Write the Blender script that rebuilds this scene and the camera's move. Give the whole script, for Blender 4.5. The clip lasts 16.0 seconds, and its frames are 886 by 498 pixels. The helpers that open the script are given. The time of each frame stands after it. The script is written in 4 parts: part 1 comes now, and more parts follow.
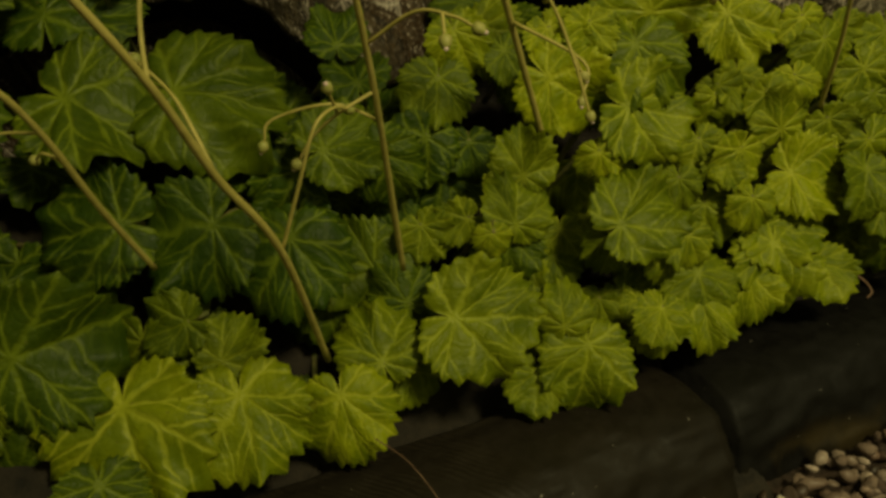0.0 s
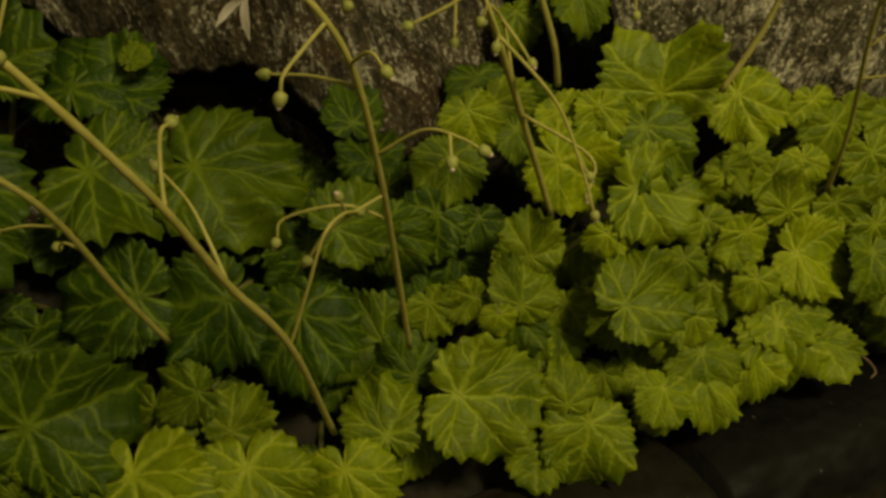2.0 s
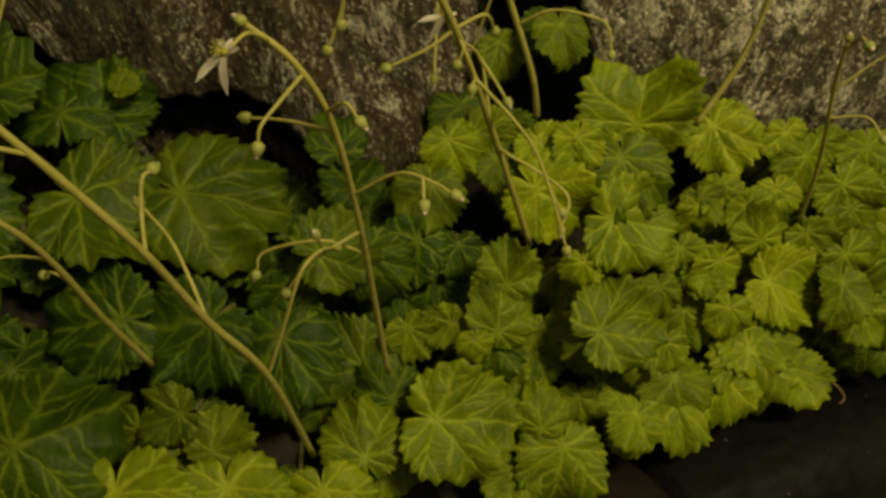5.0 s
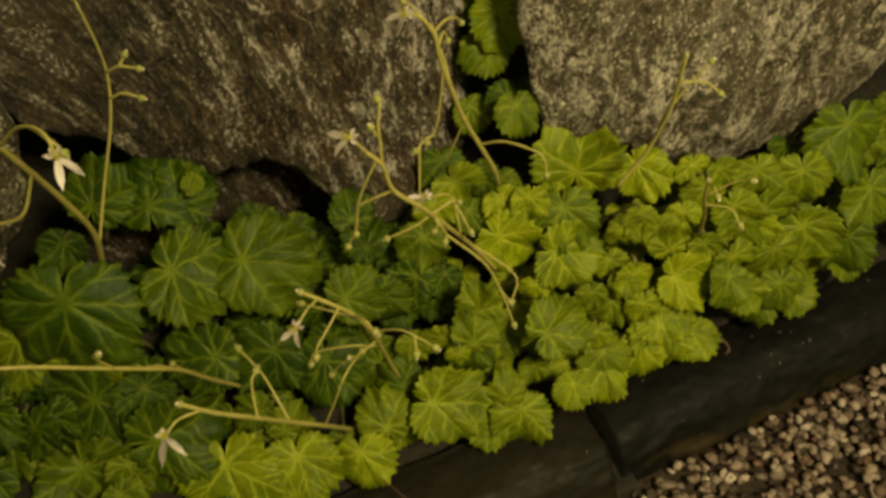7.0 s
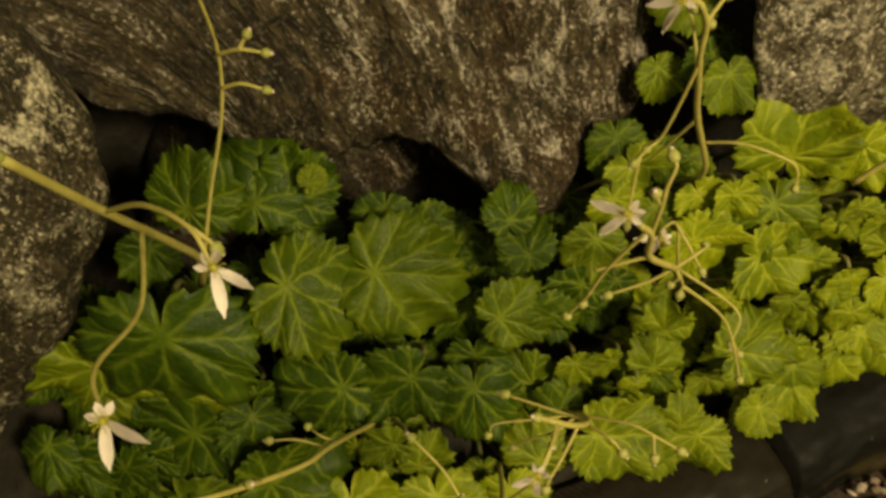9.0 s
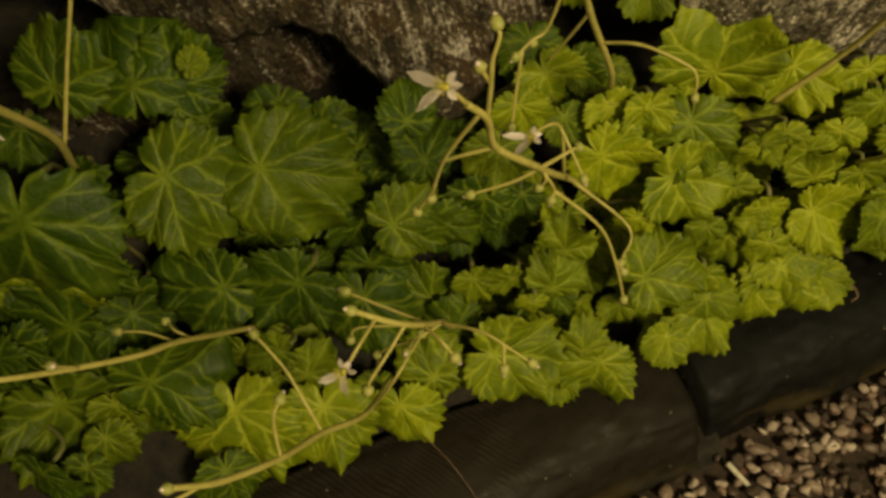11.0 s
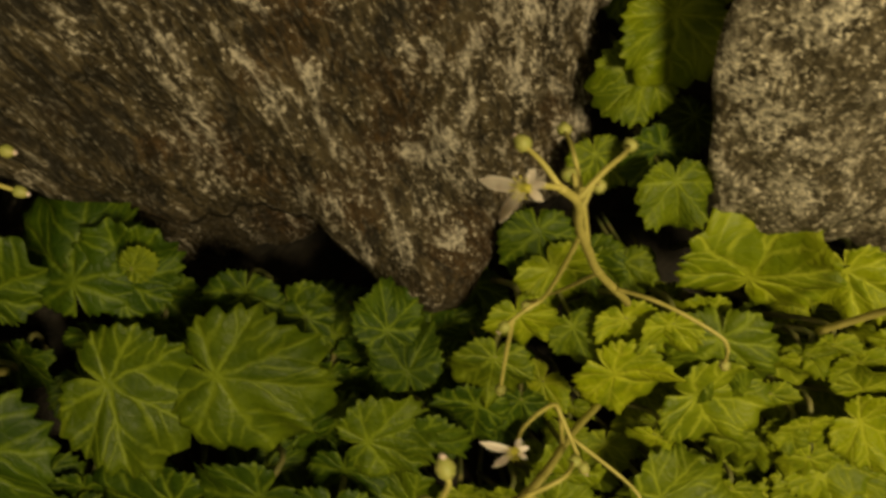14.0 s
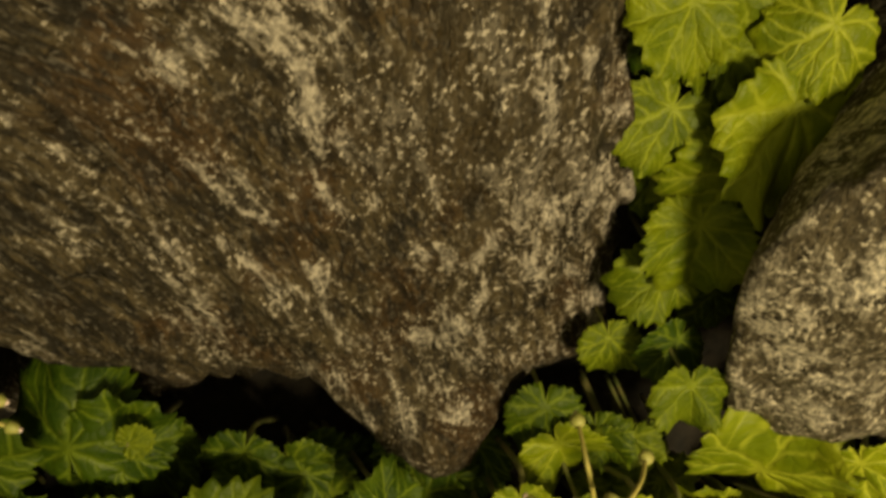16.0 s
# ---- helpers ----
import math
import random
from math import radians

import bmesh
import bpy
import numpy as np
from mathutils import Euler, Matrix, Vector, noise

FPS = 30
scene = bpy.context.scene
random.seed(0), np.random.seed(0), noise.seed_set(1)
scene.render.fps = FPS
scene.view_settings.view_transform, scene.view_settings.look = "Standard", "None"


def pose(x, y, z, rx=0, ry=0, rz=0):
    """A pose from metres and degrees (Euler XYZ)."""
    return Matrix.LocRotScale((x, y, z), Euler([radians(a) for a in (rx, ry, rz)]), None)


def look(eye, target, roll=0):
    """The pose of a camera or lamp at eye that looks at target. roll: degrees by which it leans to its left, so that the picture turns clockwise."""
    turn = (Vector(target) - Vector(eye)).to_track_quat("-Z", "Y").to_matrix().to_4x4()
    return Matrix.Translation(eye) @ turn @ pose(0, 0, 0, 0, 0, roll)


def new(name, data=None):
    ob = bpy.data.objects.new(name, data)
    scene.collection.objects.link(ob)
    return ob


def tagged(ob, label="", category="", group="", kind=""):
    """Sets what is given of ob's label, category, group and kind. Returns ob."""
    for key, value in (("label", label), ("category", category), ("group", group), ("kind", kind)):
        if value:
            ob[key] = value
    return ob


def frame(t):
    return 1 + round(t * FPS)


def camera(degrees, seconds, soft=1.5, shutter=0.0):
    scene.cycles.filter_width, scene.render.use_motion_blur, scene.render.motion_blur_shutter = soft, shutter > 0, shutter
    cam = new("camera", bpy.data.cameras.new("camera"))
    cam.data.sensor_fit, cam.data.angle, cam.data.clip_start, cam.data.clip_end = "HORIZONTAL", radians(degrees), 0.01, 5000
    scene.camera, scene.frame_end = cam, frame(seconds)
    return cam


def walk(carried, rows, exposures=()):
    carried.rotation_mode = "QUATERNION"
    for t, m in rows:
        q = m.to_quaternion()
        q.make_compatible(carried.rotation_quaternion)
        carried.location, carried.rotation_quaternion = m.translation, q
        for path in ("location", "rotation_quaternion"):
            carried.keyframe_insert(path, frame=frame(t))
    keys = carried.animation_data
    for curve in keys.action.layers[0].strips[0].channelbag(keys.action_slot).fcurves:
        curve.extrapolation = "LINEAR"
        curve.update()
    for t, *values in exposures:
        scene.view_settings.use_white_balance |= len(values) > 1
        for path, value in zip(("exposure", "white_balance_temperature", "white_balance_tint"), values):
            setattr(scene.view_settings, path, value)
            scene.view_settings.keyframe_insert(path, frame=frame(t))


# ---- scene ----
cam = camera(55.1, 16.0, soft=3.2, shutter=0.5)
PATH = [
    (0.0, pose(0.0037, -0.0103, 0.2353, 61.13, 0.77, -23.77)),
    (0.5, pose(0.0109, -0.0052, 0.235, 61.36, 1.06, -23.44)),
    (1.0, pose(0.0101, 0.0028, 0.2345, 61.56, 0.24, -23.07)),
    (1.5, pose(0.0139, -0.0052, 0.247, 61.98, 0.22, -22.39)),
    (2.0, pose(0.009, -0.0072, 0.2588, 61.93, -0.17, -21.86)),
    (2.5, pose(0.0152, -0.0062, 0.2536, 62.47, -0.29, -21.34)),
    (3.0, pose(0.0142, -0.0011, 0.2587, 62.51, -0.7, -21.36)),
    (3.5, pose(0.0085, -0.005, 0.2678, 62.29, -0.81, -21.29)),
    (4.0, pose(0.013, -0.0081, 0.2673, 62.22, -1.18, -21.22)),
    (4.2, look((0.014, -0.009, 0.266), (0.679, 1.638, -0.655), 1.7)),
    (6.3, look((-0.007, -0.012, 0.350), (0.625, 1.456, -0.853), 0.3)),
    (6.5, pose(-0.0116, -0.0113, 0.3785, 50.08, -0.21, -23.06)),
    (7.0, pose(0.0127, -0.0357, 0.442, 45.56, 1.24, -22.94)),
    (7.5, pose(0.0083, -0.0104, 0.43, 42.83, 1.28, -22.58)),
    (8.0, pose(0.0033, 0.0487, 0.4145, 40.91, 1.26, -22.61)),
    (8.5, pose(-0.0154, 0.0802, 0.4111, 39.09, 1.12, -22.24)),
    (9.0, pose(-0.0107, 0.0923, 0.4214, 35.82, 1.04, -22.19)),
    (9.5, pose(0.0001, 0.0789, 0.411, 33.66, 0.39, -22.81)),
    (9.7, look((0.008, 0.079, 0.409), (0.383, 1.050, -1.299), -0.8)),
    (11.8, look((0.063, 0.076, 0.397), (0.430, 1.060, -1.305), 2.9)),
    (12.0, pose(0.0821, 0.0812, 0.3987, 30.63, -0.02, -16.59)),
    (12.5, pose(0.0849, 0.0879, 0.4023, 30.75, 0.6, -15.22)),
    (13.0, pose(0.077, 0.1093, 0.4017, 32.19, 0.09, -15.57)),
    (13.5, pose(0.0816, 0.1383, 0.4004, 31.96, 0.34, -16.29)),
    (14.0, pose(0.0701, 0.1559, 0.4012, 31.23, -0.26, -16.29)),
    (14.5, pose(0.0642, 0.1695, 0.4016, 31.26, -0.4, -16.11)),
    (15.0, pose(0.0647, 0.184, 0.4064, 31.02, -1.42, -14.43)),
    (15.5, pose(0.0733, 0.1987, 0.4165, 30.38, -1.48, -13.57)),
    (16.0, pose(0.0842, 0.2106, 0.426, 30.19, -1.2, -13.65)),
]
walk(cam, PATH, [(0.0, -0.80, 6500, -4), (4.2, -0.80, 6500, -4), (6.3, -0.05, 6500, 0), (7.2, -0.18, 6500, 5), (8.4, 0.22, 6500, 10), (9.4, -0.05, 6500, 10), (12.0, -0.32, 6500, 10), (13.0, -0.34, 6500, 10), (14.5, -0.1, 6500, 10), (16.0, 0.1, 6500, 10)])

# ---- night sky glow and the one garden lamp ----
world = bpy.data.worlds.new("night")
scene.world = world
world.use_nodes = True
world.node_tree.nodes["Background"].inputs[0].default_value = (1.0, 0.86, 0.36, 1)
world.node_tree.nodes["Background"].inputs[1].default_value = 0.25


def lamp(name, eye, target, size, watts, colour, spread):
    data = bpy.data.lights.new(name, "AREA")
    data.shape, data.size, data.energy, data.color = "DISK", size, watts, colour
    data.spread = radians(spread)
    ob = new(name, data)
    ob.matrix_world = look(eye, target)
    return ob


lamp("garden_light", (0.22, -0.36, 0.80), (0.26, 0.24, 0.14), 0.15, 3.60, (1.0, 0.82, 0.44), 118)


# ---- materials ----
def shader(name):
    m = bpy.data.materials.new(name)
    m.use_nodes = True
    return m, m.node_tree, m.node_tree.nodes["Principled BSDF"]


def node(tree, kind, **values):
    n = tree.nodes.new(kind)
    for key, value in values.items():
        if key.startswith("i_"):
            slot = key[2:]
            n.inputs[int(slot) if slot.isdigit() else slot.replace("_", " ")].default_value = value
        elif key == "operation":
            n.operation = value
        elif key == "blend":
            n.blend_type = value
    return n


def sums(tree, operation, a, b=None, c=None):
    n = tree.nodes.new("ShaderNodeMath")
    n.operation = operation
    for slot, v in enumerate((a, b, c)):
        if v is None:
            continue
        if isinstance(v, (int, float)):
            n.inputs[slot].default_value = v
        else:
            tree.links.new(v, n.inputs[slot])
    return n.outputs[0]


def blend(tree, factor, a, b, mode="MIX"):
    n = tree.nodes.new("ShaderNodeMix")
    n.data_type, n.blend_type = "RGBA", mode
    for slot, v in ((0, factor), (6, a), (7, b)):
        if isinstance(v, (int, float)):
            n.inputs[slot].default_value = v
        elif isinstance(v, tuple):
            n.inputs[slot].default_value = (*v, 1)
        else:
            tree.links.new(v, n.inputs[slot])
    return n.outputs[2]


def ramp(tree, value, *stops):
    n = tree.nodes.new("ShaderNodeValToRGB")
    tree.links.new(value, n.inputs[0])
    while len(n.color_ramp.elements) < len(stops):
        n.color_ramp.elements.new(0.5)
    for e, (at, colour) in zip(n.color_ramp.elements, stops):
        e.position, e.color = at, (*colour, 1)
    return n.outputs[0]


def span(tree, value, lo, hi, a=0.0, b=1.0):
    n = tree.nodes.new("ShaderNodeMapRange")
    n.interpolation_type = "SMOOTHSTEP"
    tree.links.new(value, n.inputs[0])
    for slot, v in zip((1, 2, 3, 4), (lo, hi, a, b)):
        n.inputs[slot].default_value = v
    return n.outputs[0]


def noisy(tree, place, scale, detail=4.0, rough=0.55, distort=0.0):
    n = tree.nodes.new("ShaderNodeTexNoise")
    n.inputs["Scale"].default_value, n.inputs["Detail"].default_value = scale, detail
    n.inputs["Roughness"].default_value, n.inputs["Distortion"].default_value = rough, distort
    if place is not None:
        tree.links.new(place, n.inputs["Vector"])
    return n.outputs["Fac"]


def bumped(tree, bsdf, height, strength, distance):
    n = tree.nodes.new("ShaderNodeBump")
    n.inputs["Strength"].default_value, n.inputs["Distance"].default_value = strength, distance
    tree.links.new(height, n.inputs["Height"])
    tree.links.new(n.outputs[0], bsdf.inputs["Normal"])


def placed(tree, turn=(0, 0, 0), scale=(1, 1, 1)):
    at = tree.nodes.new("ShaderNodeTexCoord")
    m = tree.nodes.new("ShaderNodeMapping")
    m.inputs["Rotation"].default_value = [radians(a) for a in turn]
    m.inputs["Scale"].default_value = scale
    tree.links.new(at.outputs["Object"], m.inputs[0])
    return m.outputs[0]


VEIN = 0.74


def leaf_material():
    m, t, b = shader("saxifrage_leaf")
    uv = t.nodes.new("ShaderNodeUVMap")
    info = t.nodes.new("ShaderNodeObjectInfo")
    spread = t.nodes.new("ShaderNodeVectorMath")
    spread.operation = "SCALE"
    spread.inputs["Scale"].default_value = 90.0
    t.links.new(info.outputs["Location"], spread.inputs[0])
    shift = t.nodes.new("ShaderNodeVectorMath")
    shift.operation = "ADD"
    t.links.new(uv.outputs[0], shift.inputs[0])
    t.links.new(spread.outputs[0], shift.inputs[1])
    wob = t.nodes.new("ShaderNodeTexNoise")
    wob.inputs["Scale"].default_value, wob.inputs["Detail"].default_value = 6.0, 3.0
    t.links.new(shift.outputs[0], wob.inputs["Vector"])
    off = t.nodes.new("ShaderNodeVectorMath")
    off.operation = "MULTIPLY_ADD"
    t.links.new(wob.outputs["Color"], off.inputs[0])
    off.inputs[1].default_value = (0.10, 0.10, 0)
    t.links.new(uv.outputs[0], off.inputs[2])
    back = t.nodes.new("ShaderNodeVectorMath")
    back.operation = "SUBTRACT"
    t.links.new(off.outputs[0], back.inputs[0])
    back.inputs[1].default_value = (0.05, 0.05, 0)
    xyz = t.nodes.new("ShaderNodeSeparateXYZ")
    t.links.new(back.outputs[0], xyz.inputs[0])
    x, y = xyz.outputs[0], xyz.outputs[1]
    r = sums(t, "SQRT", sums(t, "ADD", sums(t, "MULTIPLY", x, x), sums(t, "MULTIPLY", y, y)))
    angle = sums(t, "ARCTAN2", x, y)
    wrapped = sums(t, "WRAP", angle, VEIN / 2, -VEIN / 2)
    lateral = sums(t, "MULTIPLY", sums(t, "ABSOLUTE", wrapped), r)
    signed = sums(t, "MULTIPLY", wrapped, r)
    thin = sums(t, "MULTIPLY_ADD", r, -0.020, 0.027)
    patchy = noisy(t, shift.outputs[0], 9.0, 2.0)

    def line(distance, width):
        s = sums(t, "MAXIMUM", sums(t, "SUBTRACT", 1.0, sums(t, "DIVIDE", distance, width)), 0.0)
        return sums(t, "MULTIPLY", s, sums(t, "SUBTRACT", 2.0, s))

    def fork(start, slope, amount):
        run = sums(t, "MAXIMUM", sums(t, "SUBTRACT", r, start), 0.0)
        away = sums(t, "ABSOLUTE", sums(t, "SUBTRACT", signed, sums(t, "MULTIPLY", run, slope)))
        on = sums(t, "MULTIPLY", line(away, sums(t, "MULTIPLY", thin, 0.85)), sums(t, "GREATER_THAN", r, start))
        return sums(t, "MULTIPLY", sums(t, "MULTIPLY", on, amount), span(t, patchy, 0.25, 0.5, 0.4, 1.0))

    veins = line(lateral, thin)
    for start, slope, amount in ((0.19, 0.62, 0.9), (0.24, -0.62, 0.9), (0.33, 0.75, 0.7), (0.37, -0.75, 0.7)):
        veins = sums(t, "MAXIMUM", veins, fork(start, slope, amount))
    veins = sums(t, "MULTIPLY", veins, span(t, noisy(t, shift.outputs[0], 9.0, 2.0), 0.3, 0.6, 0.55, 1.0))
    net = t.nodes.new("ShaderNodeTexVoronoi")
    net.feature = "DISTANCE_TO_EDGE"
    net.inputs["Scale"].default_value = 15.0
    t.links.new(back.outputs[0], net.inputs["Vector"])
    mesh = span(t, net.outputs["Distance"], 0.0, 0.08, 1.0, 0.0)
    soft = sums(t, "MULTIPLY", span(t, lateral, 0.0, 0.060, 0.30, 0.0), span(t, patchy, 0.3, 0.6))
    cloud = noisy(t, shift.outputs[0], 3.2, 4.0)
    tone = t.nodes.new("ShaderNodeSeparateColor")
    t.links.new(info.outputs["Color"], tone.inputs[0])
    hue = tone.outputs[0]
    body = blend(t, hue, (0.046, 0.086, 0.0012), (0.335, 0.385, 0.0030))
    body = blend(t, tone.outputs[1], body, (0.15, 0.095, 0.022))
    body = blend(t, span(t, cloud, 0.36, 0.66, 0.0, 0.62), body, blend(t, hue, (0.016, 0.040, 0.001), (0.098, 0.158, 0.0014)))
    mottle = noisy(t, shift.outputs[0], 13.0, 4.0, 0.65)
    body = blend(t, span(t, mottle, 0.45, 0.68, 0.0, 0.25), body, blend(t, hue, (0.014, 0.036, 0.001), (0.090, 0.150, 0.0014)))
    pale = blend(t, hue, (0.28, 0.36, 0.022), (0.60, 0.62, 0.05))
    edge = sums(t, "MULTIPLY", span(t, r, 0.36, 0.60, 0.0, 0.35), span(t, cloud, 0.40, 0.55, 1.0, 0.0))
    colour = blend(t, edge, body, blend(t, 0.4, body, pale))
    colour = blend(t, soft, colour, blend(t, 0.45, body, pale))
    colour = blend(t, sums(t, "MULTIPLY", mesh, 0.07), colour, pale)
    strong = sums(t, "MULTIPLY", sums(t, "MULTIPLY_ADD", info.outputs["Random"], 0.40, 0.52), span(t, hue, 0.05, 0.8, 0.62, 0.76))
    colour = blend(t, sums(t, "MULTIPLY", veins, strong), colour, pale)
    spots = span(t, noisy(t, shift.outputs[0], 22.0, 2.0), 0.70, 0.76, 0.0, 0.4)
    colour = blend(t, spots, colour, (0.12, 0.085, 0.03))
    t.links.new(colour, b.inputs["Base Color"])
    b.inputs["Roughness"].default_value = 0.50
    b.inputs["Specular IOR Level"].default_value = 0.26
    quilt = sums(t, "MULTIPLY", span(t, net.outputs["Distance"], 0.0, 0.35), 0.18)
    height = sums(t, "SUBTRACT", sums(t, "ADD", quilt, sums(t, "MULTIPLY", noisy(t, shift.outputs[0], 24.0, 3.0), 0.5)), sums(t, "MAXIMUM", sums(t, "MULTIPLY", mesh, 0.08), sums(t, "MULTIPLY", veins, 0.45)))
    bumped(t, b, height, 0.55, 0.0012)
    through_light = t.nodes.new("ShaderNodeBsdfTranslucent")
    t.links.new(blend(t, 0.5, colour, (0.18, 0.22, 0.006)), through_light.inputs[0])
    both = t.nodes.new("ShaderNodeMixShader")
    both.inputs[0].default_value = 0.22
    t.links.new(b.outputs[0], both.inputs[1])
    t.links.new(through_light.outputs[0], both.inputs[2])
    t.links.new(both.outputs[0], t.nodes["Material Output"].inputs[0])
    return m


def plain(name, low, high, scale, roughness=0.5, bump=0.3, depth=0.0004):
    m, t, b = shader(name)
    n = noisy(t, placed(t), scale)
    t.links.new(ramp(t, n, (0.3, low), (0.7, high)), b.inputs["Base Color"])
    b.inputs["Roughness"].default_value = roughness
    bumped(t, b, n, bump, depth)
    return m


def rock_material(name, dark, mid, light, rust, turn, streak, amount=0.55, lit_span=None, flow=False, fineness=1.0):
    """Gneiss: long streaks of pale mineral in a dark ground, grains, rusty and dark stains."""
    m, t, b = shader(name)
    even = placed(t)
    bend = t.nodes.new("ShaderNodeTexNoise")
    bend.inputs["Scale"].default_value, bend.inputs["Detail"].default_value = 9.0, 2.0
    t.links.new(even, bend.inputs["Vector"])
    warp = t.nodes.new("ShaderNodeVectorMath")
    warp.operation = "MULTIPLY_ADD"
    t.links.new(bend.outputs["Color"], warp.inputs[0])
    warp.inputs[1].default_value = (0.035, 0.035, 0.035)
    t.links.new(even, warp.inputs[2])
    lay = t.nodes.new("ShaderNodeMapping")
    lay.inputs["Rotation"].default_value = [radians(a) for a in turn]
    lay.inputs["Scale"].default_value = (1.0, 1.0, streak)
    t.links.new(warp.outputs[0], lay.inputs[0])
    along = lay.outputs[0]
    if flow:
        # the streaks run steep at one end of the stone and slant at the other
        parts = t.nodes.new("ShaderNodeSeparateXYZ")
        t.links.new(warp.outputs[0], parts.inputs[0])
        slant = span(t, parts.outputs[0], -0.05, 0.14, 0.95, 0.15)
        across = sums(t, "ADD", parts.outputs[0], sums(t, "MULTIPLY", sums(t, "SUBTRACT", parts.outputs[2], 0.3), slant))
        joined = t.nodes.new("ShaderNodeCombineXYZ")
        t.links.new(across, joined.inputs[0])
        t.links.new(parts.outputs[1], joined.inputs[1])
        t.links.new(sums(t, "MULTIPLY", parts.outputs[2], streak), joined.inputs[2])
        along = joined.outputs[0]
    clump = noisy(t, along, 52.0 * fineness, 4.0, 0.6, 0.8)
    bands = noisy(t, along, 110.0 * fineness, 5.0, 0.65, 0.3)
    speck = noisy(t, along, 330.0 * fineness, 4.0, 0.72, 0.5)
    fine = noisy(t, even, 520.0, 3.0, 0.7)
    grain = t.nodes.new("ShaderNodeTexVoronoi")
    grain.inputs["Scale"].default_value = 1300.0
    t.links.new(along, grain.inputs["Vector"])
    flake = t.nodes.new("ShaderNodeSeparateColor")
    t.links.new(grain.outputs["Color"], flake.inputs[0])
    patches = noisy(t, even, 17.0, 4.0, 0.6)
    base = blend(t, span(t, sums(t, "MULTIPLY_ADD", speck, 0.5, sums(t, "MULTIPLY", bands, 0.5)), 0.40, 0.60), dark, mid)
    rusty = span(t, noisy(t, even, 26.0, 3.0), 0.50, 0.66, 0.0, 0.7)
    base = blend(t, rusty, base, blend(t, speck, tuple(c * 0.7 for c in dark), rust))
    # pale mineral in clusters of short streaks
    spread = sums(t, "ADD", sums(t, "MULTIPLY", sums(t, "SUBTRACT", clump, 0.5), 1.15), sums(t, "MULTIPLY", sums(t, "SUBTRACT", bands, 0.5), 0.7))
    level = sums(t, "ADD", sums(t, "MULTIPLY_ADD", speck, 0.7, 0.15), spread)
    # fall-off of light across the stone put into its colour: paler towards +x
    if lit_span:
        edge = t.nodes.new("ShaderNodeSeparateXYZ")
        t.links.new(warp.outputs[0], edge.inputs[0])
        level = sums(t, "ADD", level, span(t, edge.outputs[0], lit_span[0], lit_span[1], -0.06, 0.07))
    pale = span(t, level, amount - 0.02, amount + 0.14, 0.0, 0.92)
    colour = blend(t, pale, base, blend(t, span(t, fine, 0.35, 0.65), tuple(c * 0.45 for c in light), tuple(min(1.0, c * 1.35) for c in light)))
    pits = span(t, level, amount - 0.25, amount - 0.13, 0.75, 0.0)
    colour = blend(t, pits, colour, tuple(c * 0.5 for c in dark))
    colour = blend(t, span(t, patches, 0.48, 0.60, 0.0, 0.72), colour, blend(t, fine, tuple(c * 0.5 for c in dark), mid))
    colour = blend(t, span(t, flake.outputs[0], 0.86, 0.98, 0.0, 0.16), colour, tuple(min(1.0, c * 1.4) for c in light))
    # sparkle of the grains painted as small pale points, not reflected
    glint = sums(t, "MULTIPLY", span(t, noisy(t, even, 560.0, 2.0, 0.6), 0.57, 0.65), span(t, level, amount - 0.16, amount + 0.02, 0.10, 0.85))
    colour = blend(t, glint, colour, tuple(min(1.0, c * 1.3) for c in light))
    colour = blend(t, span(t, flake.outputs[1], 0.72, 0.95, 0.0, 0.55), colour, tuple(c * 0.5 for c in dark))
    t.links.new(colour, b.inputs["Base Color"])
    t.links.new(span(t, flake.outputs[2], 0.75, 0.98, 0.72, 0.32), b.inputs["Roughness"])
    b.inputs["Specular IOR Level"].default_value = 0.4
    height = sums(t, "ADD", sums(t, "MULTIPLY", clump, 0.7), sums(t, "ADD", sums(t, "MULTIPLY", bands, 0.45), sums(t, "ADD", sums(t, "MULTIPLY", speck, 0.30), sums(t, "MULTIPLY", flake.outputs[0], 0.10))))
    bumped(t, b, height, 1.0, 0.0072)
    return m


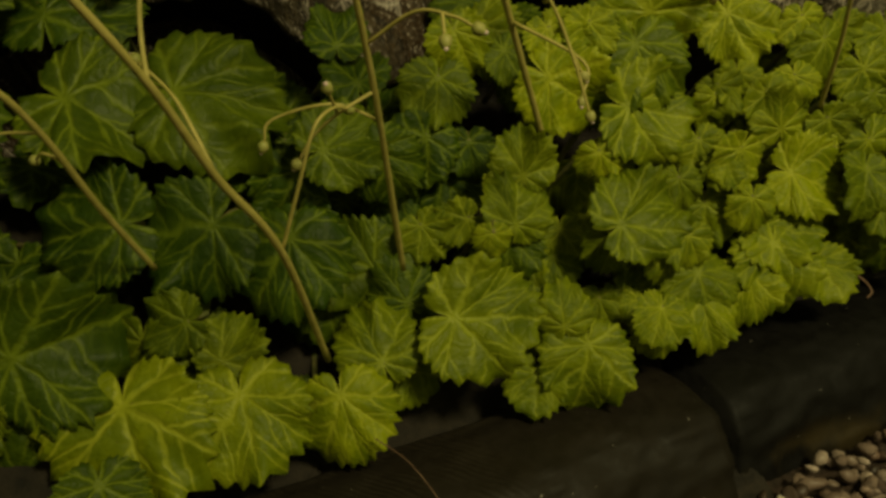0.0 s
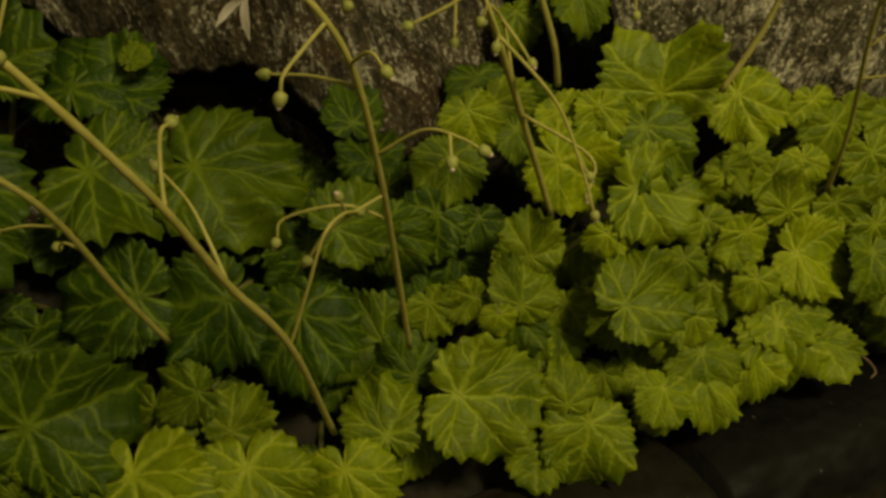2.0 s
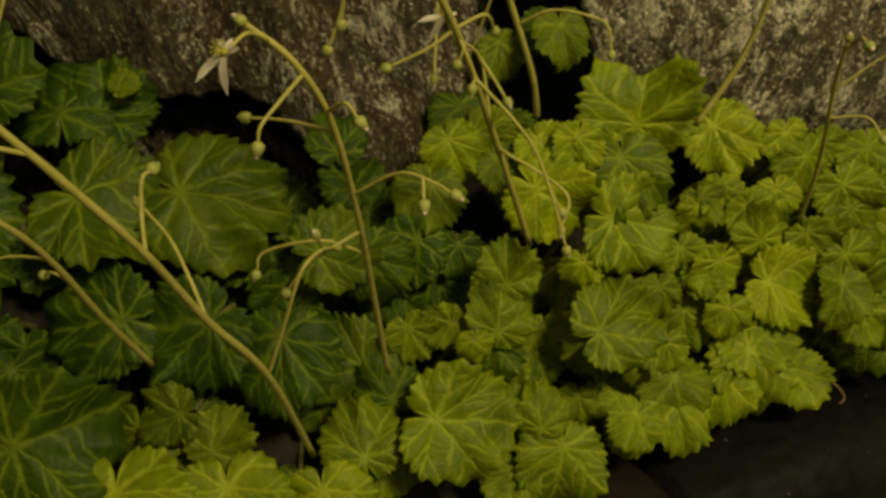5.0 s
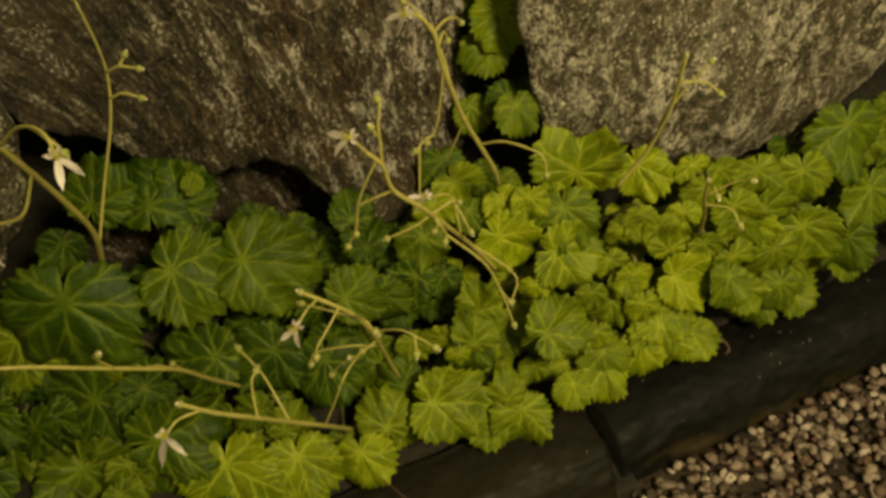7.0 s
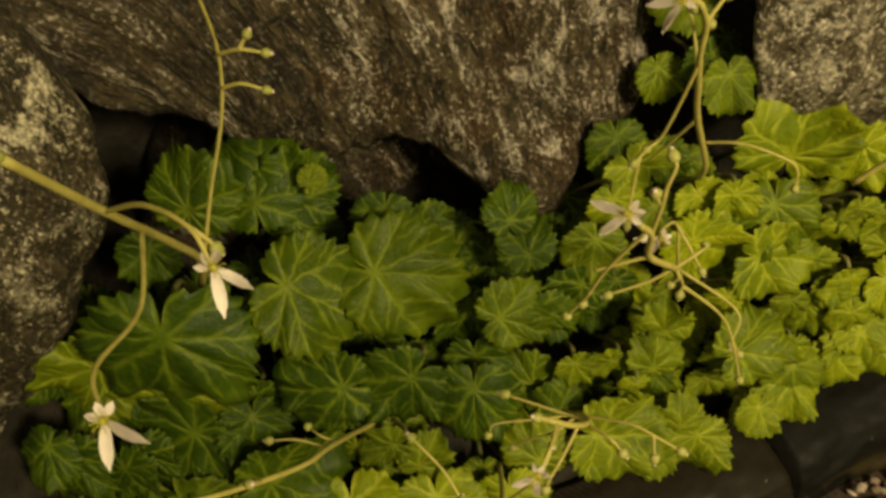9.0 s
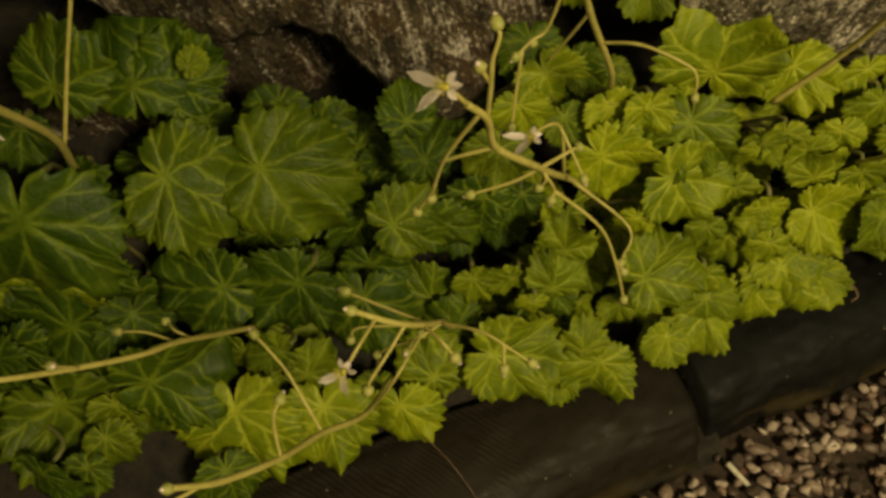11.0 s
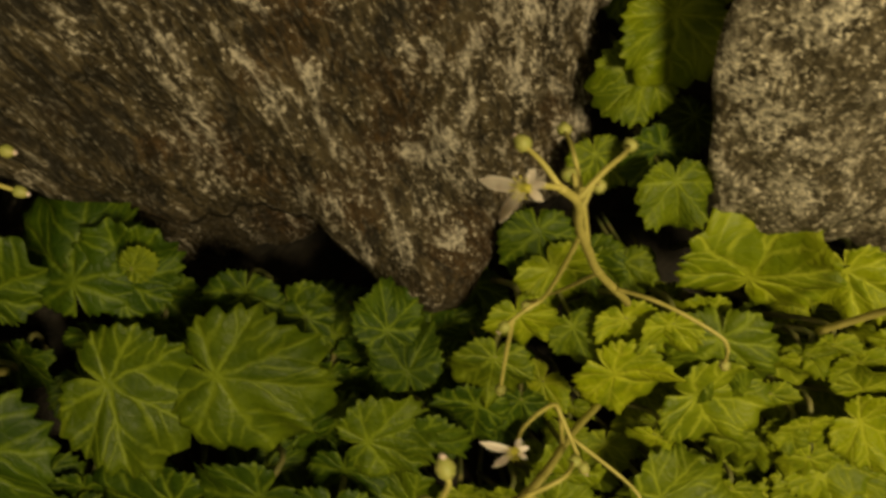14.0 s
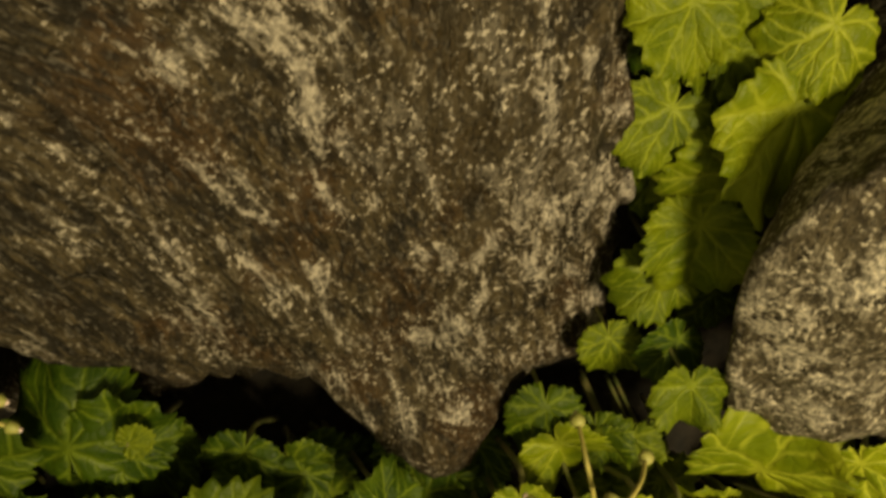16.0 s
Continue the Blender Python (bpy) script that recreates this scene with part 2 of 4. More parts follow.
def kerb_material(name, low, high, rim, sawn=None):
    m, t, b = shader(name)
    at = placed(t)
    big, small = noisy(t, at, 16.0, 5.0, 0.6), noisy(t, at, 190.0, 5.0, 0.65)
    colour = ramp(t, sums(t, "ADD", sums(t, "MULTIPLY", big, 0.7), sums(t, "MULTIPLY", small, 0.3)), (0.36, low), (0.64, high))
    specks = span(t, noisy(t, at, 330.0, 1.0), 0.76, 0.80, 0.0, 0.7)
    colour = blend(t, specks, colour, (0.25, 0.23, 0.19))
    z = t.nodes.new("ShaderNodeSeparateXYZ")
    t.links.new(at, z.inputs[0])
    low_edge = sums(t, "MULTIPLY", span(t, sums(t, "ADD", z.outputs[2], sums(t, "MULTIPLY", big, 0.012)), 0.012, 0.024, 1.0, 0.0), span(t, noisy(t, at, 40.0, 3.0), 0.35, 0.6))
    colour = blend(t, sums(t, "MULTIPLY", low_edge, 0.75), colour, rim)
    t.links.new(colour, b.inputs["Base Color"])
    t.links.new(span(t, small, 0.3, 0.7, 0.55, 0.75), b.inputs["Roughness"])
    b.inputs["Specular IOR Level"].default_value = 0.25
    height = sums(t, "ADD", big, sums(t, "MULTIPLY", small, 0.25))
    if sawn:
        # fine slanting tool lines on one end of the stone
        run = sums(t, "ADD", sums(t, "ADD", sums(t, "MULTIPLY", z.outputs[0], 0.75), sums(t, "MULTIPLY", z.outputs[1], 0.55)), sums(t, "MULTIPLY", big, 0.014))
        teeth = sums(t, "SINE", sums(t, "MULTIPLY", run, 6.2832 / 0.0024))
        here = sums(t, "MULTIPLY", span(t, z.outputs[0], sawn - 0.03, sawn, 1.0, 0.0), span(t, noisy(t, at, 45.0, 2.0), 0.35, 0.55))
        lines = sums(t, "MULTIPLY", teeth, here)
        height = sums(t, "ADD", height, sums(t, "MULTIPLY", lines, 0.16))
        worn = blend(t, sums(t, "MULTIPLY", sums(t, "MAXIMUM", lines, 0.0), 0.22), colour, tuple(c * 2.6 for c in high))
        t.links.new(worn, b.inputs["Base Color"])
    bumped(t, b, height, 0.5, 0.0016)
    return m


def pebble_material(name, per_island):
    m, t, b = shader(name)
    if per_island:
        pick = t.nodes.new("ShaderNodeNewGeometry").outputs["Random Per Island"]
    else:
        pick = t.nodes.new("ShaderNodeObjectInfo").outputs["Random"]
    colour = ramp(t, pick, (0.0, (0.030, 0.020, 0.014)), (0.22, (0.10, 0.064, 0.045)), (0.45, (0.30, 0.22, 0.17)), (0.6, (0.12, 0.055, 0.030)), (0.8, (0.58, 0.47, 0.38)), (1.0, (0.22, 0.16, 0.12)))
    stain = noisy(t, placed(t), 260.0, 4.0)
    colour = blend(t, span(t, stain, 0.4, 0.65, 0.0, 0.55), colour, blend(t, 0.6, colour, (0.050, 0.030, 0.018)))
    t.links.new(colour, b.inputs["Base Color"])
    b.inputs["Roughness"].default_value = 0.5
    bumped(t, b, stain, 0.5, 0.0008)
    return m


LEAF = leaf_material()
STEM = plain("hairy_stem", (0.35, 0.31, 0.065), (0.50, 0.43, 0.12), 260.0, 0.6)
PETIOLE = plain("petiole", (0.10, 0.13, 0.03), (0.21, 0.18, 0.06), 200.0, 0.6)
BUD = plain("bud", (0.25, 0.28, 0.05), (0.40, 0.37, 0.11), 320.0, 0.55)
BUD_TIP = plain("bud_tip", (0.62, 0.46, 0.43), (0.78, 0.62, 0.58), 400.0, 0.5)
PETAL = plain("white_petal", (0.74, 0.64, 0.58), (0.88, 0.80, 0.74), 300.0, 0.5, 0.15)
PISTIL = plain("yellow_pistil", (0.38, 0.36, 0.04), (0.55, 0.47, 0.06), 420.0, 0.5)
TWIG = plain("pale_twig", (0.42, 0.37, 0.28), (0.72, 0.66, 0.54), 150.0, 0.6)
ROOT = plain("dry_runner", (0.10, 0.055, 0.03), (0.20, 0.12, 0.07), 220.0, 0.7)
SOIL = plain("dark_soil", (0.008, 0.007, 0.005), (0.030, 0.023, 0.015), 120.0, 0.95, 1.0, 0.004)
EARTH = plain("gravel_bed", (0.015, 0.009, 0.005), (0.050, 0.029, 0.017), 160.0, 0.9, 1.0, 0.003)
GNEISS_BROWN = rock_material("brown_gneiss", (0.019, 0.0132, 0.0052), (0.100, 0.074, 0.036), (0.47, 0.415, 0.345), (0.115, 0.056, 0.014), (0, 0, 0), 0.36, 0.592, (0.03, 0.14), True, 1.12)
GNEISS_GREY = rock_material("grey_gneiss", (0.036, 0.0275, 0.0150), (0.185, 0.146, 0.082), (0.70, 0.62, 0.49), (0.11, 0.072, 0.028), (0, 28, 0), 0.66, 0.475, None, False, 1.75)
GNEISS_LICHEN = rock_material("lichen_gneiss", (0.020, 0.015, 0.0075), (0.080, 0.060, 0.029), (0.55, 0.49, 0.35), (0.095, 0.060, 0.021), (0, 60, 0), 0.6, 0.565)
SLATE_BROWN = kerb_material("brown_slate", (0.0080, 0.0062, 0.0036), (0.018, 0.0138, 0.0080), (0.045, 0.032, 0.011), 0.115)
SLATE_GREY = kerb_material("grey_slate", (0.0024, 0.0021, 0.0016), (0.0052, 0.0046, 0.0035), (0.045, 0.032, 0.011))
PEBBLE = pebble_material("pebble", False)
PEBBLES = pebble_material("pebbles", True)


# ---- builders ----
def mesh_of(name, bm, material, smooth=True):
    me = bpy.data.meshes.new(name)
    bmesh.ops.recalc_face_normals(bm, faces=bm.faces)
    bm.to_mesh(me)
    bm.free()
    for mt in material if isinstance(material, tuple) else (material,):
        me.materials.append(mt)
    if smooth:
        me.shade_smooth()
    return me


def part(name, bm, material, parent, label=""):
    ob = new(name, bm if isinstance(bm, bpy.types.Mesh) else mesh_of(name, bm, material))
    ob.parent = parent
    if label:
        ob["label"] = label
    return ob


def thing(name, label, category, at=(0, 0, 0), group="", kind=""):
    ob = new(name)
    ob.location = at
    ob.empty_display_size = 0.01
    return tagged(ob, label, category, group, kind)


def spline(points, steps=6):
    """A smooth line through the points (Catmull-Rom)."""
    p = [Vector(q) for q in points]
    p = [2 * p[0] - p[1], *p, 2 * p[-1] - p[-2]]
    out = []
    for i in range(1, len(p) - 2):
        a, b, c, d = p[i - 1:i + 3]
        for k in range(steps):
            s = k / steps
            out.append(0.5 * (2 * b + (c - a) * s + (2 * a - 5 * b + 4 * c - d) * s * s + (3 * b - a - 3 * c + d) * s ** 3))
    return out + [p[-2]]


def tube(bm, points, r0, r1, sides=8, steps=6):
    line = spline(points, steps)
    rings = []
    for i, c in enumerate(line):
        d = (line[min(i + 1, len(line) - 1)] - line[max(i - 1, 0)]).normalized()
        q = d.to_track_quat("Z", "Y")
        s = i / (len(line) - 1)
        r = r0 + (r1 - r0) * s
        r *= 1 + 0.10 * noise.noise(c * 160)
        rings.append([bm.verts.new(c + q @ Vector((r * math.cos(a), r * math.sin(a), 0))) for a in (2 * math.pi * k / sides for k in range(sides))])
    for u, v in zip(rings, rings[1:]):
        for k in range(sides):
            bm.faces.new((u[k], u[(k + 1) % sides], v[(k + 1) % sides], v[k]))
    bm.faces.new(rings[0][::-1])
    bm.faces.new(rings[-1])
    return bm


def blob(bm, centre, axis, radius, length, rough=0.0, segments=10, rings=7):
    """An egg with its long axis along axis."""
    q = Vector(axis).normalized().to_track_quat("Z", "Y")
    start = len(bm.verts)
    made = bmesh.ops.create_uvsphere(bm, u_segments=segments, v_segments=rings, radius=1.0)["verts"]
    for v in made:
        taper = 1 - 0.22 * v.co.z
        k = 1 + rough * noise.noise(v.co * 2.1 + Vector(centre) * 90)
        v.co = Vector(centre) + q @ Vector((v.co.x * radius * taper * k, v.co.y * radius * taper * k, v.co.z * length))
    return made


# ---- the ground: gravel bed, soil behind the kerb ----
def sheet(name, x0, x1, y0, y1, nx, ny, height, material):
    bm = bmesh.new()
    grid = [[bm.verts.new((x, y, height(x, y))) for x in (x0 + (x1 - x0) * i / nx for i in range(nx + 1))] for y in (y0 + (y1 - y0) * j / ny for j in range(ny + 1))]
    for a, b in zip(grid, grid[1:]):
        for i in range(nx):
            bm.faces.new((a[i], a[i + 1], b[i + 1], b[i]))
    return new(name, mesh_of(name, bm, material))


def rough_noise(x, y, size, seed=0.0):
    return noise.fractal(Vector((x / size, y / size, seed)), 0.6, 2.0, 4)


ground = tagged(sheet("ground", -40, 40, -40, 40, 8, 8, lambda x, y: -0.012, EARTH), "dark brown earth under the gravel path", "ground", kind="structure")
gravel_bed = tagged(sheet("gravel_bed", -0.5, 0.9, -0.35, 0.20, 160, 64, lambda x, y: 0.001 + 0.003 * rough_noise(x, y, 0.03), EARTH), "brown sandy bed of the gravel path", "gravel", kind="structure")


def soil_height(x, y):
    climb = min(1.0, max(0.0, (y - 0.195) / 0.12))
    return 0.012 + 0.085 * climb + 0.008 * rough_noise(x, y, 0.035, 4.0)


soil = tagged(sheet("soil", -0.5, 0.9, 0.190, 0.62, 110, 40, soil_height, SOIL), "dark damp soil of the planting bed behind the kerb", "soil", kind="structure")


# ---- kerb stones ----
def kerb_stone(x0, x1, front, material, label, worn=(1.0, 1.0)):
    """A long rounded stone: leaning front face, rounded shoulder and ends, uneven surface."""
    profile = [(0.0, -0.03), (0.002, 0.0), (0.005, 0.010), (0.0095, 0.021), (0.015, 0.029), (0.022, 0.0335), (0.032, 0.035), (0.045, 0.034), (0.058, 0.031), (0.064, 0.024), (0.065, -0.03)]
    line = spline([(y, z, 0) for y, z in profile], 5)
    count = max(40, int((x1 - x0) / 0.0035))
    bm = bmesh.new()
    rows = []
    for i in range(count + 1):
        s = i / count
        x = x0 + (x1 - x0) * s
        near = min(x - x0, x1 - x)
        inset = (worn[0] if x - x0 < x1 - x else worn[1]) * 0.011 * max(0.0, 1 - near / 0.016) ** 2.2
        row = []
        for p in line:
            y, z = front + 0.05 * (x - 0.2) + p.x + inset * (1.0 - p.x / 0.06), p.y - inset * 0.55 * (p.y > 0)
            k = 0.0030 * noise.fractal(Vector((x * 16, y * 30, z * 30 + front * 50)), 0.6, 2.0, 5) + 0.0008 * noise.noise(Vector((x * 160, y * 150, z * 150)))
            row.append(bm.verts.new((x, y - k, z + k * 0.5)))
        rows.append(row)
    for a, b in zip(rows, rows[1:]):
        for j in range(len(a) - 1):
            bm.faces.new((a[j], b[j], b[j + 1], a[j + 1]))
    bm.faces.new(rows[0][::-1])
    bm.faces.new(rows[-1])
    ob = new("kerb_stone", mesh_of("kerb_stone", bm, material))
    return tagged(ob, label, "kerb stone", "kerb stones along the bed")


kerb_stone(-0.42, 0.1885, 0.149, SLATE_BROWN, "smooth dark brown kerb stone with a rounded worn corner", (1.0, 0.12))
kerb_stone(0.1965, 0.60, 0.156, SLATE_GREY, "smooth dark grey kerb stone with an ochre lower edge", (0.15, 1.0))
kerb_stone(0.608, 0.98, 0.160, SLATE_GREY, "smooth dark grey kerb stone in the garden edging")


tagged(sheet("joint_earth", 0.183, 0.204, 0.148, 0.205, 16, 30, lambda x, y: min(0.010, (y - 0.150) * 1.2) + 0.004 * rough_noise(x, y, 0.012, 9.0), SOIL), "damp brown earth filling the joint between the kerb stones", "soil", kind="structure")


# ---- boulders of the wall ----
def boulder(label, centre, reach, face, bulge, material, seed, depth=0.14, lumps=0.006, taper=0.35, grain=lambda x, z: (x * 24 + z * 15, z * 8 - x * 5), rough=0.0042):
    """A wall stone: reach gives its outline as (degrees, metres) round centre in the wall's plane, face how the front lies."""
    cx, cz = centre
    turns, rings = 220, 64

    def outline(a):
        a %= 360
        for (a0, r0), (a1, r1) in zip(reach, reach[1:] + [(reach[0][0] + 360, reach[0][1])]):
            if a0 <= a <= a1:
                s = (a - a0) / (a1 - a0)
                s = s * s * (3 - 2 * s)
                return r0 + (r1 - r0) * s
            if a0 <= a + 360 <= a1:
                s = (a + 360 - a0) / (a1 - a0)
                s = s * s * (3 - 2 * s)
                return r0 + (r1 - r0) * s
        return reach[0][1]

    bm = bmesh.new()
    loops = []
    for j in range(1, rings + 1):
        s = j / rings
        loop = []
        for i in range(turns):
            a = 360 * i / turns
            r = outline(a)
            if s < 0.72:
                k, back = s / 0.72, 0.0
                flat = k
                y = bulge * (0.30 * flat ** 2 + 0.70 * flat ** 6)
                rr = r * (0.985 * flat)
            else:
                k = (s - 0.72) / 0.28
                rr = r * (0.985 + 0.012 * math.sin(k * math.pi) - taper * k)
                y = bulge + depth * k
            x, z = cx + rr * math.cos(radians(a)), cz + rr * math.sin(radians(a))
            p = Vector((x, y + face(x, z), z))
            q = Vector((x * 14 + seed, y * 14, z * 9))
            d = lumps * noise.fractal(q, 0.7, 2.0, 4) + 0.0016 * noise.fractal(q * 7, 0.6, 2.0, 4)
            u, v = grain(x, z)
            d += rough * (abs(noise.noise(Vector((u, v, seed)))) - 0.25) + 0.45 * rough * (abs(noise.noise(Vector((u * 2.7, v * 2.7, seed + 5)))) - 0.25)
            out = Vector((math.cos(radians(a)) * (k if s >= 0.72 else s * 0.5), -1.0 if s < 0.72 else -1.0 + k, math.sin(radians(a)) * (k if s >= 0.72 else s * 0.5)))
            loop.append(bm.verts.new(p + out.normalized() * d))
        loops.append(loop)
    top = bm.verts.new((cx, face(cx, cz), cz))
    for i in range(turns):
        bm.faces.new((top, loops[0][i], loops[0][(i + 1) % turns]))
    for a, b in zip(loops, loops[1:]):
        for i in range(turns):
            bm.faces.new((a[i], b[i], b[(i + 1) % turns], a[(i + 1) % turns]))
    bm.faces.new(loops[-1])
    ob = new("boulder", mesh_of("boulder", bm, material))
    return tagged(ob, label, "rock", "boulders of the stone wall")


def smooth(v, lo, hi):
    s = min(1.0, max(0.0, (v - lo) / (hi - lo)))
    return s * s * (3 - 2 * s)


def nose(x, z):
    """The foot of the big stone comes forward where it runs down to a blunt nose; a crease parts it from the flank."""
    crease = 0.070 - 0.30 * (z - 0.168)
    y = 0.308 + 0.2 * max(0.0, z - 0.16) + 0.05 * max(0.0, 0.10 - x) + 0.06 * max(0.0, 0.165 - z) * (x < 0.07)
    y -= 0.030 * math.exp(-((x - 0.113) / 0.028) ** 2 - ((z - 0.135) / 0.035) ** 2)
    return y + 0.009 * smooth(crease - x, -0.006, 0.022) + 0.0045 * math.exp(-((x - crease) / 0.006) ** 2)


def slanting(x, z):
    """How the layers of the big stone run: steep at one end, slanting at the other."""
    return (x + (z - 0.3) * (0.95 - 0.80 * smooth(x, -0.05, 0.14))) * 52, z * 12


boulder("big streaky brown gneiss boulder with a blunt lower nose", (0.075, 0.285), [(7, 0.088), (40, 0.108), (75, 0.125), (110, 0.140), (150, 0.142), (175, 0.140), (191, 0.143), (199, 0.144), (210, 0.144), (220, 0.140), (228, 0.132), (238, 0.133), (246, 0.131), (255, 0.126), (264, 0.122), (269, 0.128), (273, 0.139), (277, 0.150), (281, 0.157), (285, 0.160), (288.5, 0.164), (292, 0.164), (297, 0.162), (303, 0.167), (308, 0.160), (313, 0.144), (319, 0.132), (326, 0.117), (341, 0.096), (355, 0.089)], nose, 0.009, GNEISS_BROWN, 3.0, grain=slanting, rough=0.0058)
boulder("pale grey speckled gneiss boulder above the leaves", (0.290, 0.245), [(0, 0.140), (30, 0.110), (60, 0.085), (90, 0.072), (120, 0.074), (145, 0.092), (158, 0.106), (168, 0.111), (181, 0.111), (195, 0.110), (205, 0.114), (221, 0.122), (231, 0.110), (241, 0.102), (258, 0.112), (275, 0.118), (292, 0.128), (314, 0.142), (335, 0.16)], lambda x, z: 0.252 + 0.42 * max(0.0, 0.214 - x) + 0.12 * max(0.0, z - 0.19), 0.012, GNEISS_GREY, 11.0, 0.10, 0.006, 0.70)
boulder("rough brown boulder with pale lichen patches", (-0.145, 0.19), [(9, 0.098), (19, 0.106), (36, 0.112), (50, 0.120), (90, 0.14), (135, 0.16), (180, 0.17), (225, 0.15), (262, 0.13), (288, 0.103), (312, 0.081), (328, 0.076), (343, 0.078), (357, 0.090)], lambda x, z: 0.286 + 0.18 * max(0.0, z - 0.15), 0.022, GNEISS_LICHEN, 23.0)
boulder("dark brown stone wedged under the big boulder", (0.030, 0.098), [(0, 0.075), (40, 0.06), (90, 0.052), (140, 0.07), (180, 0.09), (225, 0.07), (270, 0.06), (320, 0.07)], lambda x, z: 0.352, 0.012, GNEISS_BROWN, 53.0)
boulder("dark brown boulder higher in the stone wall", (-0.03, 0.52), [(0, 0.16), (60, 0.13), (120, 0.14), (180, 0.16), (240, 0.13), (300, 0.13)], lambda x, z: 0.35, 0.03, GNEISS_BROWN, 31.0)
boulder("grey boulder higher in the stone wall", (0.31, 0.52), [(0, 0.17), (60, 0.14), (120, 0.14), (180, 0.16), (240, 0.14), (300, 0.13)], lambda x, z: 0.34, 0.03, GNEISS_GREY, 37.0)
boulder("grey boulder at the end of the stone wall", (0.56, 0.24), [(0, 0.15), (60, 0.16), (120, 0.16), (180, 0.125), (240, 0.14), (300, 0.16)], lambda x, z: 0.30, 0.03, GNEISS_GREY, 41.0)
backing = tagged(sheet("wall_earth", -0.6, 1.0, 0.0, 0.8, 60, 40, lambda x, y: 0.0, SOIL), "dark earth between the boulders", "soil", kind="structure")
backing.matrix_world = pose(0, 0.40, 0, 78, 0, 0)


# ---- saxifrage leaves ----
def leaf_turn(a, rng):
    """The angle a bent a little, so that no two lobes or veins are alike."""
    return a + 0.16 * math.sin(a * 2 + rng[0]) * math.cos(a / 2) + 0.07 * math.sin(5 * a + rng[3]) * math.cos(a / 2)


def leaf_outline(a, rng):
    """Distance of the rim from the stalk's joint, in leaf widths, at angle a from the tip."""
    r = 0.445 + 0.185 * math.cos(a) + 0.012 * math.cos(3 * a)
    gap = math.pi - abs(a)
    r *= 1 - 0.86 * max(0.0, 1 - gap / (0.17 + 0.20 * math.sin(rng[2]) ** 2)) ** 1.3
    w = leaf_turn(a, rng)
    lobe = w / VEIN
    lobe = abs(lobe - math.floor(lobe + 0.5)) * 2
    tooth = w / (VEIN / 3) + 0.12 * math.sin(4 * a + rng[2])
    tooth = abs(tooth - math.floor(tooth + 0.5)) * 2
    deep = 0.118 + 0.028 * math.sin(3 * a + rng[1])
    return r * (1.0 + (0.036 + 0.020 * math.sin(rng[9])) * (1 - lobe ** 2.6) + deep * (1 - tooth ** 0.85) - 0.076 + 0.022 * math.sin(2 * a + rng[3]) + 0.012 * math.sin(5 * a + rng[4]))


def leaf_mesh(seed, droop, cup):
    rnd = random.Random(seed)
    rng = [rnd.uniform(0, 6.28) for _ in range(10)]
    rings, turns, thick = 7, 200, 0.014
    fold, saddle, wave = rnd.uniform(-0.05, 0.30), rnd.uniform(0.08, 0.34), rnd.uniform(0.25, 0.55)
    bm = bmesh.new()
    uv = bm.loops.layers.uv.new("leaf")

    def surface(x, y):
        r, a = math.hypot(x, y), math.atan2(x, y)
        side = ((leaf_turn(a, rng) / VEIN + 0.5) % 1.0 - 0.5) * 2
        z = -droop * r ** 2.2 - cup * max(0.0, y) ** 2 * 0.8 + 0.035 * r * (abs(side) - 0.5) * min(1.0, 2.6 - 4 * r) - 0.012 * min(1.0, r * 4) * (1 - abs(side)) ** 2
        z += fold * (math.hypot(x, 0.06) - 0.06) + saddle * r * r * math.sin(2 * a + rng[8]) + 0.12 * r * r * math.sin(3 * a + rng[5])
        z += wave * r ** 3 * math.sin(4 * a + 1.3 * math.sin(a + rng[9]) + rng[6]) + 0.42 * r ** 4 * math.sin(9 * a + 1.5 * math.sin(2 * a + rng[4]) + rng[7])
        return z + 0.11 * r * noise.noise(Vector((x * 4.5 + seed, y * 4.5, 0))) + 0.012 * noise.noise(Vector((x * 9, y * 9, seed)))

    layers = []
    for drop in (0.0, thick):
        middle = bm.verts.new((0, 0, surface(0, 0) - drop))
        loops = []
        for j in range(1, rings + 1):
            s = (j / rings) ** 0.9
            loop = []
            for i in range(turns):
                a = -math.pi + 2 * math.pi * (i + 0.5) / turns
                r = s * leaf_outline(a, rng)
                x, y = r * math.sin(a), r * math.cos(a)
                loop.append(bm.verts.new((x, y, surface(x, y) - drop * (1 - 0.6 * (j == rings)))))
            loops.append(loop)
        layers.append((middle, loops))
    for side, (middle, loops) in enumerate(layers):
        for i in range(turns):
            j = (i + 1) % turns
            f = (middle, loops[0][j], loops[0][i])
            bm.faces.new(f if side == 0 else f[::-1])
            for a, b in zip(loops, loops[1:]):
                f = (a[i], a[j], b[j], b[i])
                bm.faces.new(f if side == 0 else f[::-1])
    for i in range(turns):
        j = (i + 1) % turns
        bm.faces.new((layers[0][1][-1][i], layers[0][1][-1][j], layers[1][1][-1][j], layers[1][1][-1][i]))
    for f in bm.faces:
        for loop in f.loops:
            x, y = loop.vert.co.xy
            r, a = math.hypot(x, y), leaf_turn(math.atan2(x, y), rng)
            loop[uv].uv = (r * math.sin(a), r * math.cos(a))
    return mesh_of("leaf", bm, LEAF)


